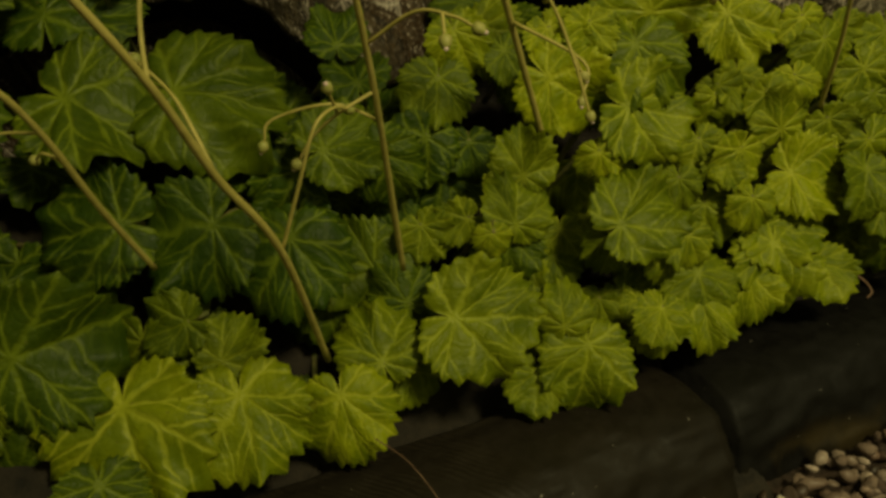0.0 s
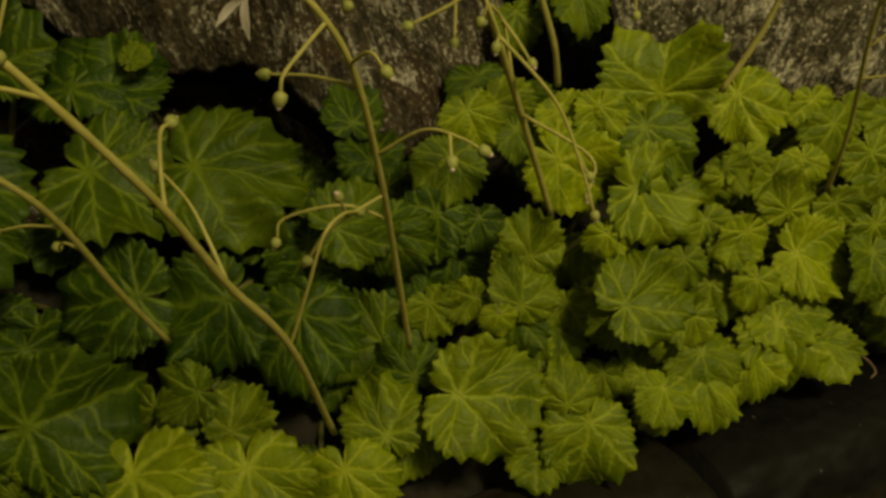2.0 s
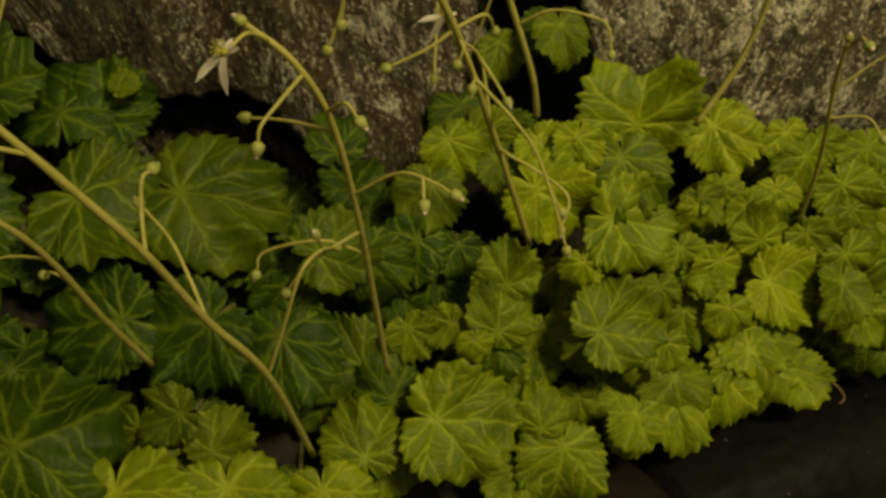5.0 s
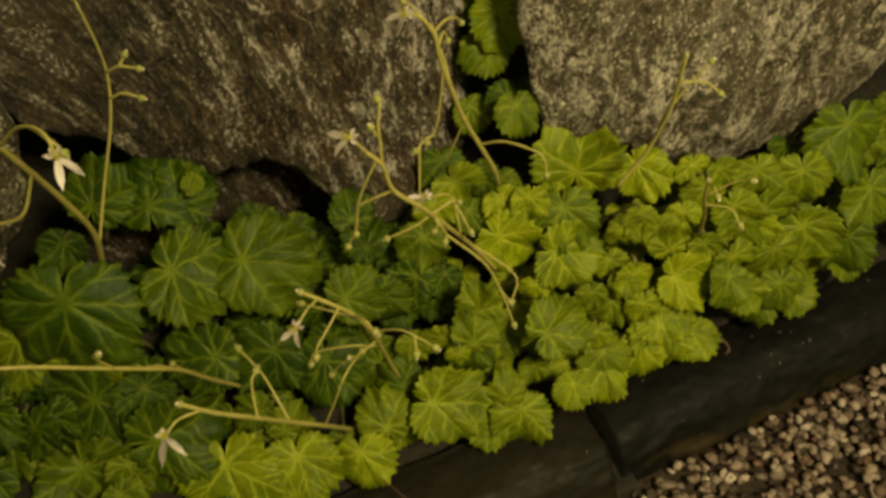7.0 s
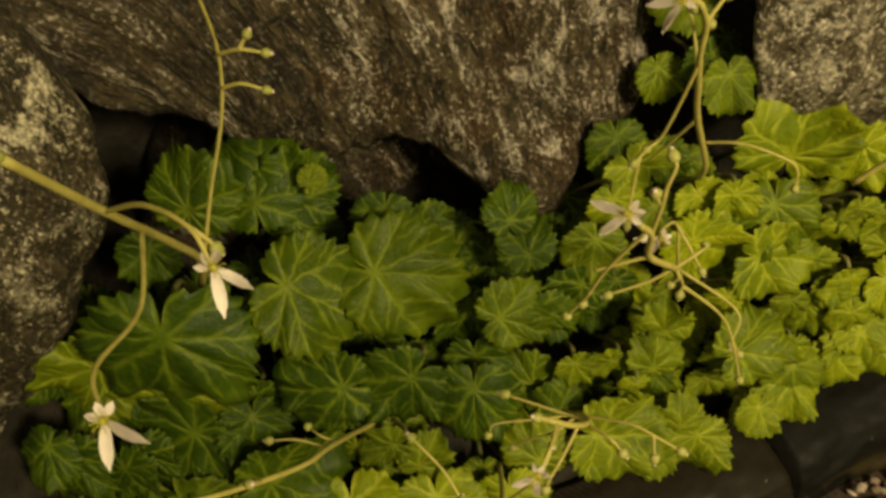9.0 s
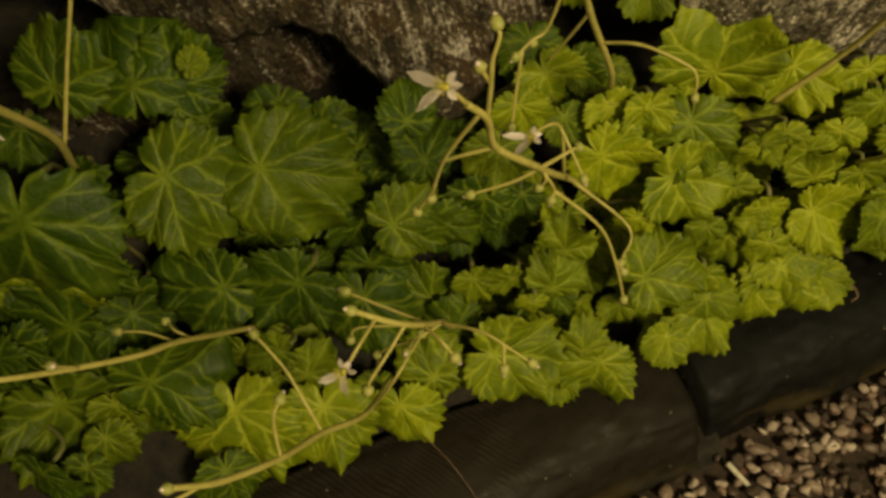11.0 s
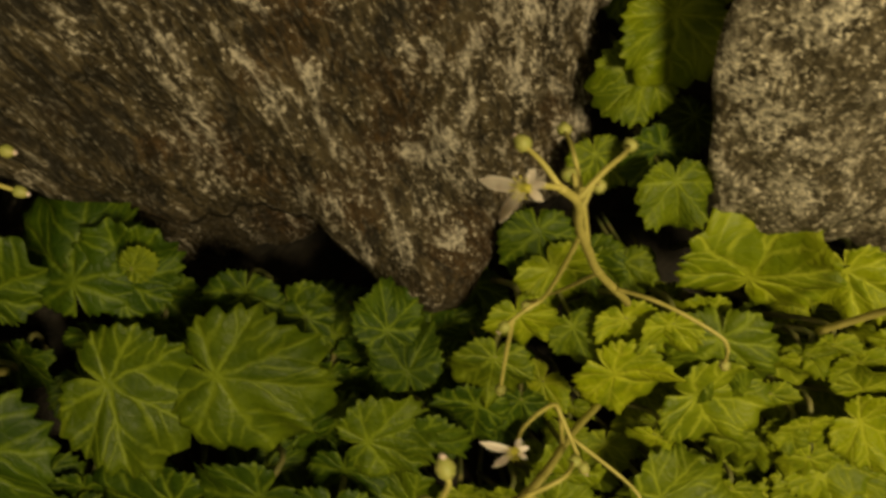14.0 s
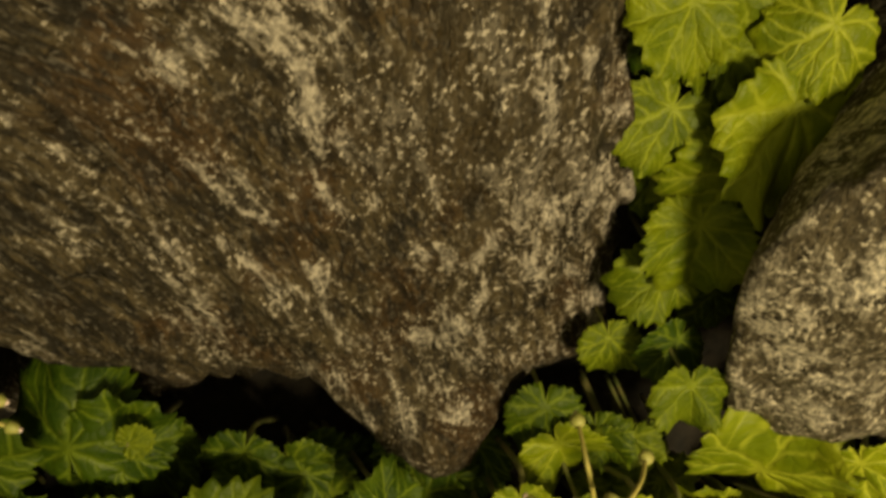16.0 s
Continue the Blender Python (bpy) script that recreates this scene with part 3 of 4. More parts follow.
LEAVES = [leaf_mesh(k, droop, cup) for k, (droop, cup) in enumerate([(0.10, 0.1), (0.25, 0.0), (0.45, 0.15), (0.05, 0.3), (0.55, 0.0), (0.20, 0.25), (-0.15, 0.2), (0.30, -0.1), (0.0, 0.2), (0.60, 0.1), (0.15, 0.4), (-0.25, 0.1), (0.35, 0.3), (0.40, -0.2), (0.7, 0.25), (0.1, -0.2), (0.5, 0.4), (-0.1, 0.5), (0.25, 0.15), (0.8, 0.0)])]
leaf_count = 0


def leaf(plant, joint, normal, tip, width, hue, brown=0.0, shape=None):
    """One leaf: its stalk's joint, the way its face looks, the way its tip points, its width."""
    global leaf_count
    leaf_count += 1
    n = Vector(normal).normalized()
    y = (Vector(tip) - n * n.dot(Vector(tip))).normalized()
    x = y.cross(n)
    m = Matrix((x, y, n)).transposed().to_4x4()
    m.translation = Vector(joint)
    ob = new("leaf", LEAVES[leaf_count % len(LEAVES) if shape is None else shape])
    ob.parent = plant
    ob.matrix_parent_inverse = plant.matrix_world.inverted()
    ob.matrix_world = m @ Matrix.Diagonal((width, width, width, 1))
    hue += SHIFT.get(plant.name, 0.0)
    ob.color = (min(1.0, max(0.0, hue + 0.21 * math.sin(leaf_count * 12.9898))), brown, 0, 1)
    if hue > 0.72:
        ob["label"] = "yellowish leaf with pale veins"
    # low hue holds dark leaf green and dimmer light together
    elif hue < 0.15:
        ob["label"] = "dark green leaf with shade in its colour"
    # the stalk runs back and down into the plant
    p = Vector(joint) - n * 0.012 * width
    foot = Vector((p.x + 0.010 * math.sin(leaf_count * 2.3), min(p.y + 0.030 + 0.2 * width, 0.33), max(p.z - 0.030 - 0.3 * width, soil_height(p.x, p.y + 0.03) - 0.004)))
    bend = p - n * 0.4 * width - y * 0.12 * width
    thick = 0.0008 + 0.007 * width
    if plant == plant_gap:
        thick, bend, foot = 0.0007, p - n * 0.3 * width, p + Vector((0.0, 0.022, -0.006)) - n * 0.3 * width
    bm = tube(bmesh.new(), [p, bend, foot], thick, thick * 1.2, 6, 4)
    st = new("petiole", mesh_of("petiole", bm, PETIOLE))
    st.parent = ob
    st.matrix_parent_inverse = ob.matrix_world.inverted()
    return ob


def plant_at(x, y, label):
    ob = thing("saxifrage_plant", label, "plant", (x, y, soil_height(x, y)), "saxifrage plants in the bed")
    bpy.context.view_layer.update()
    return ob


plant_left = plant_at(-0.01, 0.285, "dark green saxifrage plant with large veined leaves under the boulder")
plant_front = plant_at(0.06, 0.235, "saxifrage plant with toothed light green leaves hanging over the kerb")
plant_right = plant_at(0.20, 0.24, "dense yellow-green saxifrage plant with many small round leaves")
plant_gap = plant_at(0.175, 0.33, "saxifrage plant growing in the gap between two boulders")
plant_end = plant_at(0.33, 0.24, "small-leaved saxifrage plant at the far end of the bed")
# own leaf tone plus weaker light left and far, put into the hue
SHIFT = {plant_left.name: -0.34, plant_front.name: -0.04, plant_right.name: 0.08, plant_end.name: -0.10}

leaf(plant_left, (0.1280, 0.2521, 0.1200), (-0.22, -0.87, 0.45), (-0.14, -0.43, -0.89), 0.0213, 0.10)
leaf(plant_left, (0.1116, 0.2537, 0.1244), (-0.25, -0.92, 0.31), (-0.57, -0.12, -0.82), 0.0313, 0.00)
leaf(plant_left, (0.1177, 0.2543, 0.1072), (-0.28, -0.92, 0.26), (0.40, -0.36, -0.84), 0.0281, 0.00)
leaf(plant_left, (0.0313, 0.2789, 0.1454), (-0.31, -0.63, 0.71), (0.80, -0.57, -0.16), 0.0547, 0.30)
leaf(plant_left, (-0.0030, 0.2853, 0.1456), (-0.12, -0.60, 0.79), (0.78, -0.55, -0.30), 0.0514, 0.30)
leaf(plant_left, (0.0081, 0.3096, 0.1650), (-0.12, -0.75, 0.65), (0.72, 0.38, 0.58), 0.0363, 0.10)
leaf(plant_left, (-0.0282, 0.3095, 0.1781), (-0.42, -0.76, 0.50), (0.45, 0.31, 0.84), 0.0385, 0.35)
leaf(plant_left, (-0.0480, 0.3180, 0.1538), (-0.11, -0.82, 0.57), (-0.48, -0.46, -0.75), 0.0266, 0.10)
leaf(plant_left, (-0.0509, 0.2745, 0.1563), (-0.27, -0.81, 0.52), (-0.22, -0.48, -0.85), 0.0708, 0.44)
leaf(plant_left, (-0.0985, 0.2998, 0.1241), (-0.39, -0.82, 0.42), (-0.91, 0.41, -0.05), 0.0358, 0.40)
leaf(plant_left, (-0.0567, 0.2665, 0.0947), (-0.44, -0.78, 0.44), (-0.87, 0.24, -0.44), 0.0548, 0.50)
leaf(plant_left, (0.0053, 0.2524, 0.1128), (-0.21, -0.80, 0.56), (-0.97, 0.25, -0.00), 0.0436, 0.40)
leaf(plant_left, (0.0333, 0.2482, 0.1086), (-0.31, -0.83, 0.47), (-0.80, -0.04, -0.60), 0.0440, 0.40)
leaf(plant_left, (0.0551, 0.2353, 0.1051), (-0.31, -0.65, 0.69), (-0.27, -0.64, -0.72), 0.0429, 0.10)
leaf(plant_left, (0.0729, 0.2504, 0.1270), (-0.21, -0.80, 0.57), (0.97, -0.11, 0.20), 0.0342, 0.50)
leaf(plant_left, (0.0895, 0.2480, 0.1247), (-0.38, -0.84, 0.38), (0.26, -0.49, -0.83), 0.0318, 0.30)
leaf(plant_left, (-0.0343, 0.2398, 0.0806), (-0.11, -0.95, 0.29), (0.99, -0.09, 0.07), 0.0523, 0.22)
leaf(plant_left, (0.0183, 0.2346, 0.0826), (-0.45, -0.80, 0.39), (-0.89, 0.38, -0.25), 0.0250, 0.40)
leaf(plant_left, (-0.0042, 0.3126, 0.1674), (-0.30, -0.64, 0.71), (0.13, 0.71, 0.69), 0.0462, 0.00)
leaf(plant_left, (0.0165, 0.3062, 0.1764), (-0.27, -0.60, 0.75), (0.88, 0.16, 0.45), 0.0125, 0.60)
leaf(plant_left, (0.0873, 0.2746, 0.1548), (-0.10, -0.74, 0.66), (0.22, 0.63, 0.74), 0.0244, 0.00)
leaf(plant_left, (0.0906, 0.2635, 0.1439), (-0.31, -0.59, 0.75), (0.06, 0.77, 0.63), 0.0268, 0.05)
leaf(plant_front, (0.1014, 0.2069, 0.0778), (-0.30, -0.75, 0.58), (0.87, -0.46, -0.15), 0.0447, 0.60)
leaf(plant_front, (0.0765, 0.2106, 0.0648), (-0.28, -0.74, 0.61), (-0.09, 0.65, 0.75), 0.0326, 0.60)
leaf(plant_front, (0.0867, 0.2169, 0.0538), (-0.34, -0.75, 0.57), (0.20, -0.65, -0.73), 0.0221, 0.70)
leaf(plant_front, (0.0843, 0.2366, 0.0847), (-0.30, -0.85, 0.43), (-0.85, 0.44, 0.29), 0.0380, 0.40)
leaf(plant_front, (0.0912, 0.2237, 0.0769), (-0.25, -0.86, 0.45), (-0.31, 0.51, 0.80), 0.0276, 0.30)
leaf(plant_front, (0.0999, 0.2313, 0.1013), (-0.38, -0.86, 0.33), (0.32, -0.46, -0.83), 0.0214, 0.70)
leaf(plant_front, (0.1408, 0.2003, 0.0670), (-0.43, -0.89, 0.18), (-0.08, 0.23, 0.97), 0.0226, 0.70)
leaf(plant_front, (0.1479, 0.1959, 0.0599), (-0.25, -0.78, 0.58), (-0.31, -0.50, -0.81), 0.0368, 0.55)
leaf(plant_front, (0.1301, 0.2006, 0.0500), (-0.25, -0.75, 0.61), (-0.39, -0.50, -0.77), 0.0249, 0.50)
leaf(plant_front, (-0.0059, 0.2232, 0.0639), (-0.31, -0.57, 0.76), (-0.09, -0.78, -0.62), 0.0579, 0.60)
leaf(plant_front, (0.0289, 0.2133, 0.0644), (-0.20, -0.65, 0.74), (-0.09, -0.74, -0.67), 0.0442, 0.55)
leaf(plant_front, (0.0595, 0.2051, 0.0597), (-0.35, -0.70, 0.62), (-0.02, -0.66, -0.75), 0.0368, 0.70)
leaf(plant_front, (0.0268, 0.2266, 0.0696), (-0.20, -0.83, 0.52), (0.66, 0.28, 0.70), 0.0259, 0.35)
leaf(plant_front, (-0.0597, 0.2752, 0.1114), (-0.37, -0.90, 0.23), (-0.42, -0.06, -0.91), 0.0501, 0.50)
leaf(plant_front, (-0.0725, 0.2490, 0.0657), (-0.14, -0.84, 0.52), (0.15, -0.54, -0.83), 0.0601, 0.20)
leaf(plant_front, (-0.0813, 0.2907, 0.1266), (-0.20, -0.92, 0.33), (-0.68, -0.12, -0.72), 0.0467, 0.50)
leaf(plant_front, (-0.0361, 0.2384, 0.0589), (-0.19, -0.79, 0.58), (-0.65, -0.34, -0.68), 0.0343, 0.30)
leaf(plant_front, (-0.0995, 0.2721, 0.0856), (-0.20, -0.90, 0.39), (-0.68, -0.16, -0.72), 0.0451, 0.40)
leaf(plant_right, (0.1689, 0.2114, 0.0960), (-0.23, -0.75, 0.62), (0.94, -0.01, 0.34), 0.0381, 0.50)
leaf(plant_right, (0.1702, 0.2161, 0.0905), (-0.35, -0.79, 0.50), (-0.44, -0.33, -0.83), 0.0248, 0.40)
leaf(plant_right, (0.1826, 0.2333, 0.1306), (-0.13, -0.89, 0.44), (0.88, -0.31, -0.36), 0.0405, 0.60)
leaf(plant_right, (0.1912, 0.2432, 0.1509), (-0.36, -0.67, 0.65), (-0.12, -0.65, -0.75), 0.0387, 0.18)
leaf(plant_right, (0.2067, 0.2589, 0.1570), (-0.49, -0.87, 0.07), (0.05, 0.05, 1.00), 0.0522, 0.60)
leaf(plant_right, (0.2412, 0.2536, 0.1542), (-0.47, -0.82, 0.33), (0.37, -0.52, -0.77), 0.0342, 0.60)
leaf(plant_right, (0.2713, 0.2447, 0.1511), (-0.24, -0.93, 0.28), (0.00, -0.29, -0.96), 0.0219, 0.60)
leaf(plant_right, (0.2342, 0.2359, 0.1354), (-0.22, -0.90, 0.37), (-0.08, -0.36, -0.93), 0.0212, 0.50)
leaf(plant_right, (0.2596, 0.2319, 0.1321), (-0.47, -0.81, 0.36), (0.07, -0.44, -0.90), 0.0216, 0.60)
leaf(plant_right, (0.1557, 0.2450, 0.1426), (-0.39, -0.86, 0.32), (0.67, -0.51, -0.54), 0.0373, 0.90)
leaf(plant_right, (0.1618, 0.2562, 0.1564), (-0.36, -0.81, 0.47), (0.32, -0.58, -0.75), 0.0254, 0.80)
leaf(plant_right, (0.1290, 0.2672, 0.1571), (-0.31, -0.86, 0.41), (0.20, -0.48, -0.85), 0.0262, 0.70)
leaf(plant_right, (0.1197, 0.2607, 0.1427), (-0.26, -0.83, 0.49), (-0.33, -0.40, -0.85), 0.0292, 0.30)
leaf(plant_right, (0.1683, 0.2281, 0.1176), (-0.38, -0.89, 0.27), (0.11, -0.33, -0.94), 0.0199, 1.00)
leaf(plant_right, (0.1351, 0.2234, 0.1164), (-0.35, -0.91, 0.21), (0.03, 0.21, 0.98), 0.0260, 0.60)
leaf(plant_right, (0.1290, 0.2164, 0.1024), (-0.11, -0.97, 0.22), (0.39, 0.16, 0.91), 0.0279, 0.50)
leaf(plant_right, (0.1286, 0.2197, 0.0966), (-0.13, -0.89, 0.43), (-0.32, -0.38, -0.87), 0.0270, 0.20)
leaf(plant_right, (0.1148, 0.2253, 0.1037), (-0.36, -0.92, 0.15), (-0.88, 0.28, -0.39), 0.0191, 0.60)
leaf(plant_right, (0.1184, 0.2130, 0.1029), (-0.24, -0.93, 0.27), (-0.07, -0.27, -0.96), 0.0146, 0.80)
leaf(plant_right, (0.1779, 0.1947, 0.0679), (-0.15, -0.64, 0.75), (-0.53, -0.59, -0.61), 0.0228, 0.60)
leaf(plant_right, (0.2010, 0.2011, 0.0624), (-0.16, -0.65, 0.74), (-0.24, -0.70, -0.67), 0.0314, 0.50)
leaf(plant_right, (0.2267, 0.2058, 0.0652), (-0.25, -0.63, 0.74), (-0.06, -0.75, -0.66), 0.0302, 0.55)
leaf(plant_right, (0.2377, 0.2126, 0.0796), (-0.28, -0.67, 0.68), (0.77, -0.59, -0.26), 0.0358, 0.45)
leaf(plant_right, (0.2272, 0.2100, 0.0953), (-0.35, -0.84, 0.41), (-0.27, -0.33, -0.91), 0.0208, 0.50)
leaf(plant_right, (0.2510, 0.2162, 0.0987), (-0.42, -0.75, 0.51), (0.79, -0.58, -0.20), 0.0362, 0.65)
leaf(plant_right, (0.2251, 0.2178, 0.1127), (-0.11, -0.99, 0.10), (-0.45, -0.04, -0.89), 0.0250, 0.60)
leaf(plant_right, (0.2494, 0.2236, 0.1148), (-0.23, -0.97, 0.04), (-0.01, 0.05, 1.00), 0.0271, 0.60)
leaf(plant_right, (0.2805, 0.2051, 0.0933), (-0.16, -0.73, 0.66), (-0.35, -0.59, -0.73), 0.0229, 0.50)
leaf(plant_right, (0.2806, 0.2084, 0.1102), (-0.27, -0.94, 0.23), (0.50, -0.34, -0.80), 0.0271, 0.60)
leaf(plant_right, (0.2846, 0.2221, 0.1344), (-0.47, -0.84, 0.26), (0.41, -0.47, -0.78), 0.0294, 0.65)
leaf(plant_right, (0.2666, 0.2181, 0.1177), (-0.45, -0.89, 0.06), (0.51, -0.32, -0.80), 0.0226, 0.60)
leaf(plant_right, (0.2148, 0.2214, 0.0904), (-0.42, -0.80, 0.44), (-0.15, -0.41, -0.90), 0.0299, 0.55)
leaf(plant_right, (0.2162, 0.2317, 0.1128), (-0.39, -0.80, 0.46), (0.17, -0.55, -0.82), 0.0212, 0.60)
leaf(plant_right, (0.2257, 0.2363, 0.1279), (-0.23, -0.95, 0.18), (0.50, -0.28, -0.82), 0.0257, 0.60)
leaf(plant_right, (0.1981, 0.2089, 0.0861), (-0.21, -0.91, 0.36), (-0.26, -0.31, -0.92), 0.0215, 0.50)
leaf(plant_right, (0.1911, 0.2110, 0.0787), (-0.11, -0.85, 0.51), (-0.18, -0.48, -0.86), 0.0195, 0.40)
leaf(plant_right, (0.1746, 0.2494, 0.1586), (-0.21, -0.92, 0.34), (-0.26, -0.28, -0.92), 0.0231, 0.50)
leaf(plant_right, (0.1932, 0.2518, 0.1467), (-0.15, -0.90, 0.41), (-0.98, 0.19, 0.05), 0.0241, 0.40)
leaf(plant_right, (0.2699, 0.2149, 0.1059), (-0.29, -0.93, 0.23), (0.21, -0.29, -0.93), 0.0251, 0.60)
leaf(plant_right, (0.2979, 0.2191, 0.1199), (-0.42, -0.85, 0.33), (0.40, -0.49, -0.77), 0.0279, 0.60)
leaf(plant_right, (0.2742, 0.2344, 0.1383), (-0.29, -0.88, 0.36), (-0.06, -0.36, -0.93), 0.0253, 0.65)
leaf(plant_right, (0.2439, 0.2293, 0.1286), (-0.26, -0.94, 0.22), (0.35, -0.31, -0.88), 0.0246, 0.60)
leaf(plant_right, (0.2925, 0.2033, 0.0839), (-0.24, -0.88, 0.41), (0.07, -0.44, -0.89), 0.0257, 0.55)
leaf(plant_right, (0.2007, 0.2219, 0.1035), (-0.37, -0.83, 0.42), (-0.12, -0.40, -0.91), 0.0196, 0.50)
leaf(plant_right, (0.2815, 0.2187, 0.1137), (-0.44, -0.86, 0.27), (0.65, -0.51, -0.57), 0.0230, 0.60)
leaf(plant_right, (0.2190, 0.2196, 0.1089), (-0.40, -0.85, 0.34), (-0.22, -0.27, -0.94), 0.0186, 0.60)
leaf(plant_right, (0.2258, 0.2366, 0.1317), (-0.51, -0.85, 0.13), (0.45, -0.39, -0.80), 0.0211, 0.60)
leaf(plant_right, (0.2859, 0.2402, 0.1470), (-0.32, -0.91, 0.25), (0.48, -0.39, -0.79), 0.0209, 0.60)
leaf(plant_right, (0.2011, 0.2048, 0.0714), (-0.20, -0.68, 0.70), (0.06, -0.72, -0.69), 0.0320, 0.35)
leaf(plant_right, (0.2388, 0.2062, 0.0748), (-0.20, -0.68, 0.70), (-0.26, -0.66, -0.71), 0.0380, 0.45)
leaf(plant_right, (0.2589, 0.2017, 0.0640), (-0.20, -0.68, 0.70), (0.12, -0.73, -0.67), 0.0291, 0.42)
leaf(plant_right, (0.1792, 0.2004, 0.0608), (-0.20, -0.68, 0.70), (-0.02, -0.71, -0.70), 0.0235, 0.45)
leaf(plant_gap, (0.1785, 0.3330, 0.2559), (-0.08, -0.70, 0.70), (-0.64, -0.50, -0.58), 0.0291, 0.20)
leaf(plant_gap, (0.2148, 0.3330, 0.2780), (-0.20, -0.62, 0.75), (-0.67, -0.48, -0.57), 0.0312, 0.45)
leaf(plant_gap, (0.2074, 0.3230, 0.2611), (0.05, -0.75, 0.65), (-0.27, -0.64, -0.72), 0.0468, 0.60)
leaf(plant_gap, (0.1934, 0.3185, 0.2448), (-0.15, -0.80, 0.58), (-0.60, -0.39, -0.70), 0.0340, 0.62)
leaf(plant_gap, (0.1857, 0.3120, 0.2296), (-0.30, -0.66, 0.68), (-0.25, -0.64, -0.73), 0.0332, 0.55)
leaf(plant_gap, (0.1804, 0.3090, 0.2113), (-0.08, -0.70, 0.70), (-0.92, -0.23, -0.33), 0.0280, 0.50)
leaf(plant_gap, (0.2075, 0.3140, 0.1756), (-0.20, -0.62, 0.75), (-0.63, -0.51, -0.59), 0.0218, 0.30)
leaf(plant_gap, (0.1841, 0.2960, 0.1890), (0.05, -0.75, 0.65), (-0.72, -0.48, -0.50), 0.0235, 0.15)
leaf(plant_gap, (0.1803, 0.2800, 0.1937), (-0.15, -0.80, 0.58), (-0.08, -0.58, -0.81), 0.0260, 0.50)
leaf(plant_gap, (0.1659, 0.3039, 0.1819), (-0.30, -0.66, 0.68), (0.07, -0.73, -0.68), 0.0227, 0.50)
leaf(plant_gap, (0.1757, 0.3360, 0.2904), (-0.08, -0.70, 0.70), (-0.69, -0.47, -0.55), 0.0274, 0.65)
# low hue: the shade beside the boulder's nose is in this leaf's colour
leaf(plant_gap, (0.1447, 0.2940, 0.1601), (-0.20, -0.62, 0.75), (-0.20, -0.73, -0.66), 0.0285, 0.05)
leaf(plant_gap, (0.1468, 0.2829, 0.1525), (-0.15, -0.88, 0.45), (0.37, -0.48, -0.80), 0.0337, 0.50)
leaf(plant_gap, (0.1470, 0.2618, 0.1489), (-0.25, -0.80, 0.55), (0.32, -0.61, -0.73), 0.0219, 0.10)
leaf(plant_end, (0.3692, 0.2378, 0.1524), (-0.17, -0.84, 0.51), (-0.11, -0.50, -0.86), 0.0509, 0.10)
leaf(plant_end, (0.3848, 0.2200, 0.1149), (-0.10, -0.82, 0.56), (-0.15, -0.54, -0.83), 0.0430, 0.20)
leaf(plant_end, (0.3360, 0.2295, 0.1371), (-0.34, -0.82, 0.46), (-0.08, -0.46, -0.89), 0.0379, 0.40)
leaf(plant_end, (0.3067, 0.2338, 0.1437), (-0.21, -0.88, 0.43), (-0.07, -0.43, -0.90), 0.0310, 0.50)
leaf(plant_end, (0.3308, 0.2123, 0.1105), (-0.48, -0.85, 0.22), (0.42, -0.45, -0.79), 0.0416, 0.60)
leaf(plant_end, (0.3105, 0.2087, 0.1039), (-0.20, -0.94, 0.29), (0.05, -0.31, -0.95), 0.0349, 0.60)
leaf(plant_end, (0.2895, 0.2190, 0.1248), (-0.30, -0.94, 0.17), (0.47, -0.30, -0.83), 0.0340, 0.65)
leaf(plant_end, (0.2720, 0.2321, 0.1451), (-0.10, -0.93, 0.34), (-0.02, -0.34, -0.94), 0.0272, 0.70)
leaf(plant_end, (0.3068, 0.2217, 0.1245), (-0.17, -0.97, 0.14), (0.69, -0.22, -0.69), 0.0376, 0.65)
leaf(plant_end, (0.3131, 0.1994, 0.0841), (-0.26, -0.78, 0.57), (-0.18, -0.54, -0.82), 0.0291, 0.55)
leaf(plant_end, (0.2774, 0.2039, 0.0998), (-0.11, -0.74, 0.66), (-0.44, -0.56, -0.71), 0.0281, 0.55)
leaf(plant_end, (0.3657, 0.2073, 0.0924), (-0.46, -0.83, 0.31), (0.04, -0.37, -0.93), 0.0365, 0.30)


# lower leaves that fill the plants between the leaves above
fill = random.Random(8)


def filler(plant, count, x0, x1, y0, y1, z_of, size, hues):
    for _ in range(count):
        x, y = fill.uniform(x0, x1), fill.uniform(y0, y1)
        az, el = -math.pi / 2 - 0.3 + fill.uniform(-0.6, 0.6), radians(fill.uniform(10, 60))
        n = (math.cos(az) * math.cos(el), math.sin(az) * math.cos(el), math.sin(el))
        leaf(plant, (x, y, z_of(x, y) + fill.uniform(-0.006, 0.004)), n, (fill.uniform(-0.8, 0.8), fill.uniform(-0.6, 0.2), -1), fill.uniform(*size), fill.uniform(*hues))


# these low hues paint the dark gaps between the upper leaves
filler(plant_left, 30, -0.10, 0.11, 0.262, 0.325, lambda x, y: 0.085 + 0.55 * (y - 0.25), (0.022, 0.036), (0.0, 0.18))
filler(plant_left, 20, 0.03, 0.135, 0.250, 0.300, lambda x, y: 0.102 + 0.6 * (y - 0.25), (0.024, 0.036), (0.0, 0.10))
filler(plant_front, 15, -0.10, 0.12, 0.215, 0.250, lambda x, y: 0.036 + 0.9 * (y - 0.205), (0.022, 0.034), (0.1, 0.5))
filler(plant_right, 60, 0.12, 0.32, 0.215, 0.268, lambda x, y: 0.045 + 1.05 * (y - 0.205), (0.016, 0.029), (0.3, 0.75))
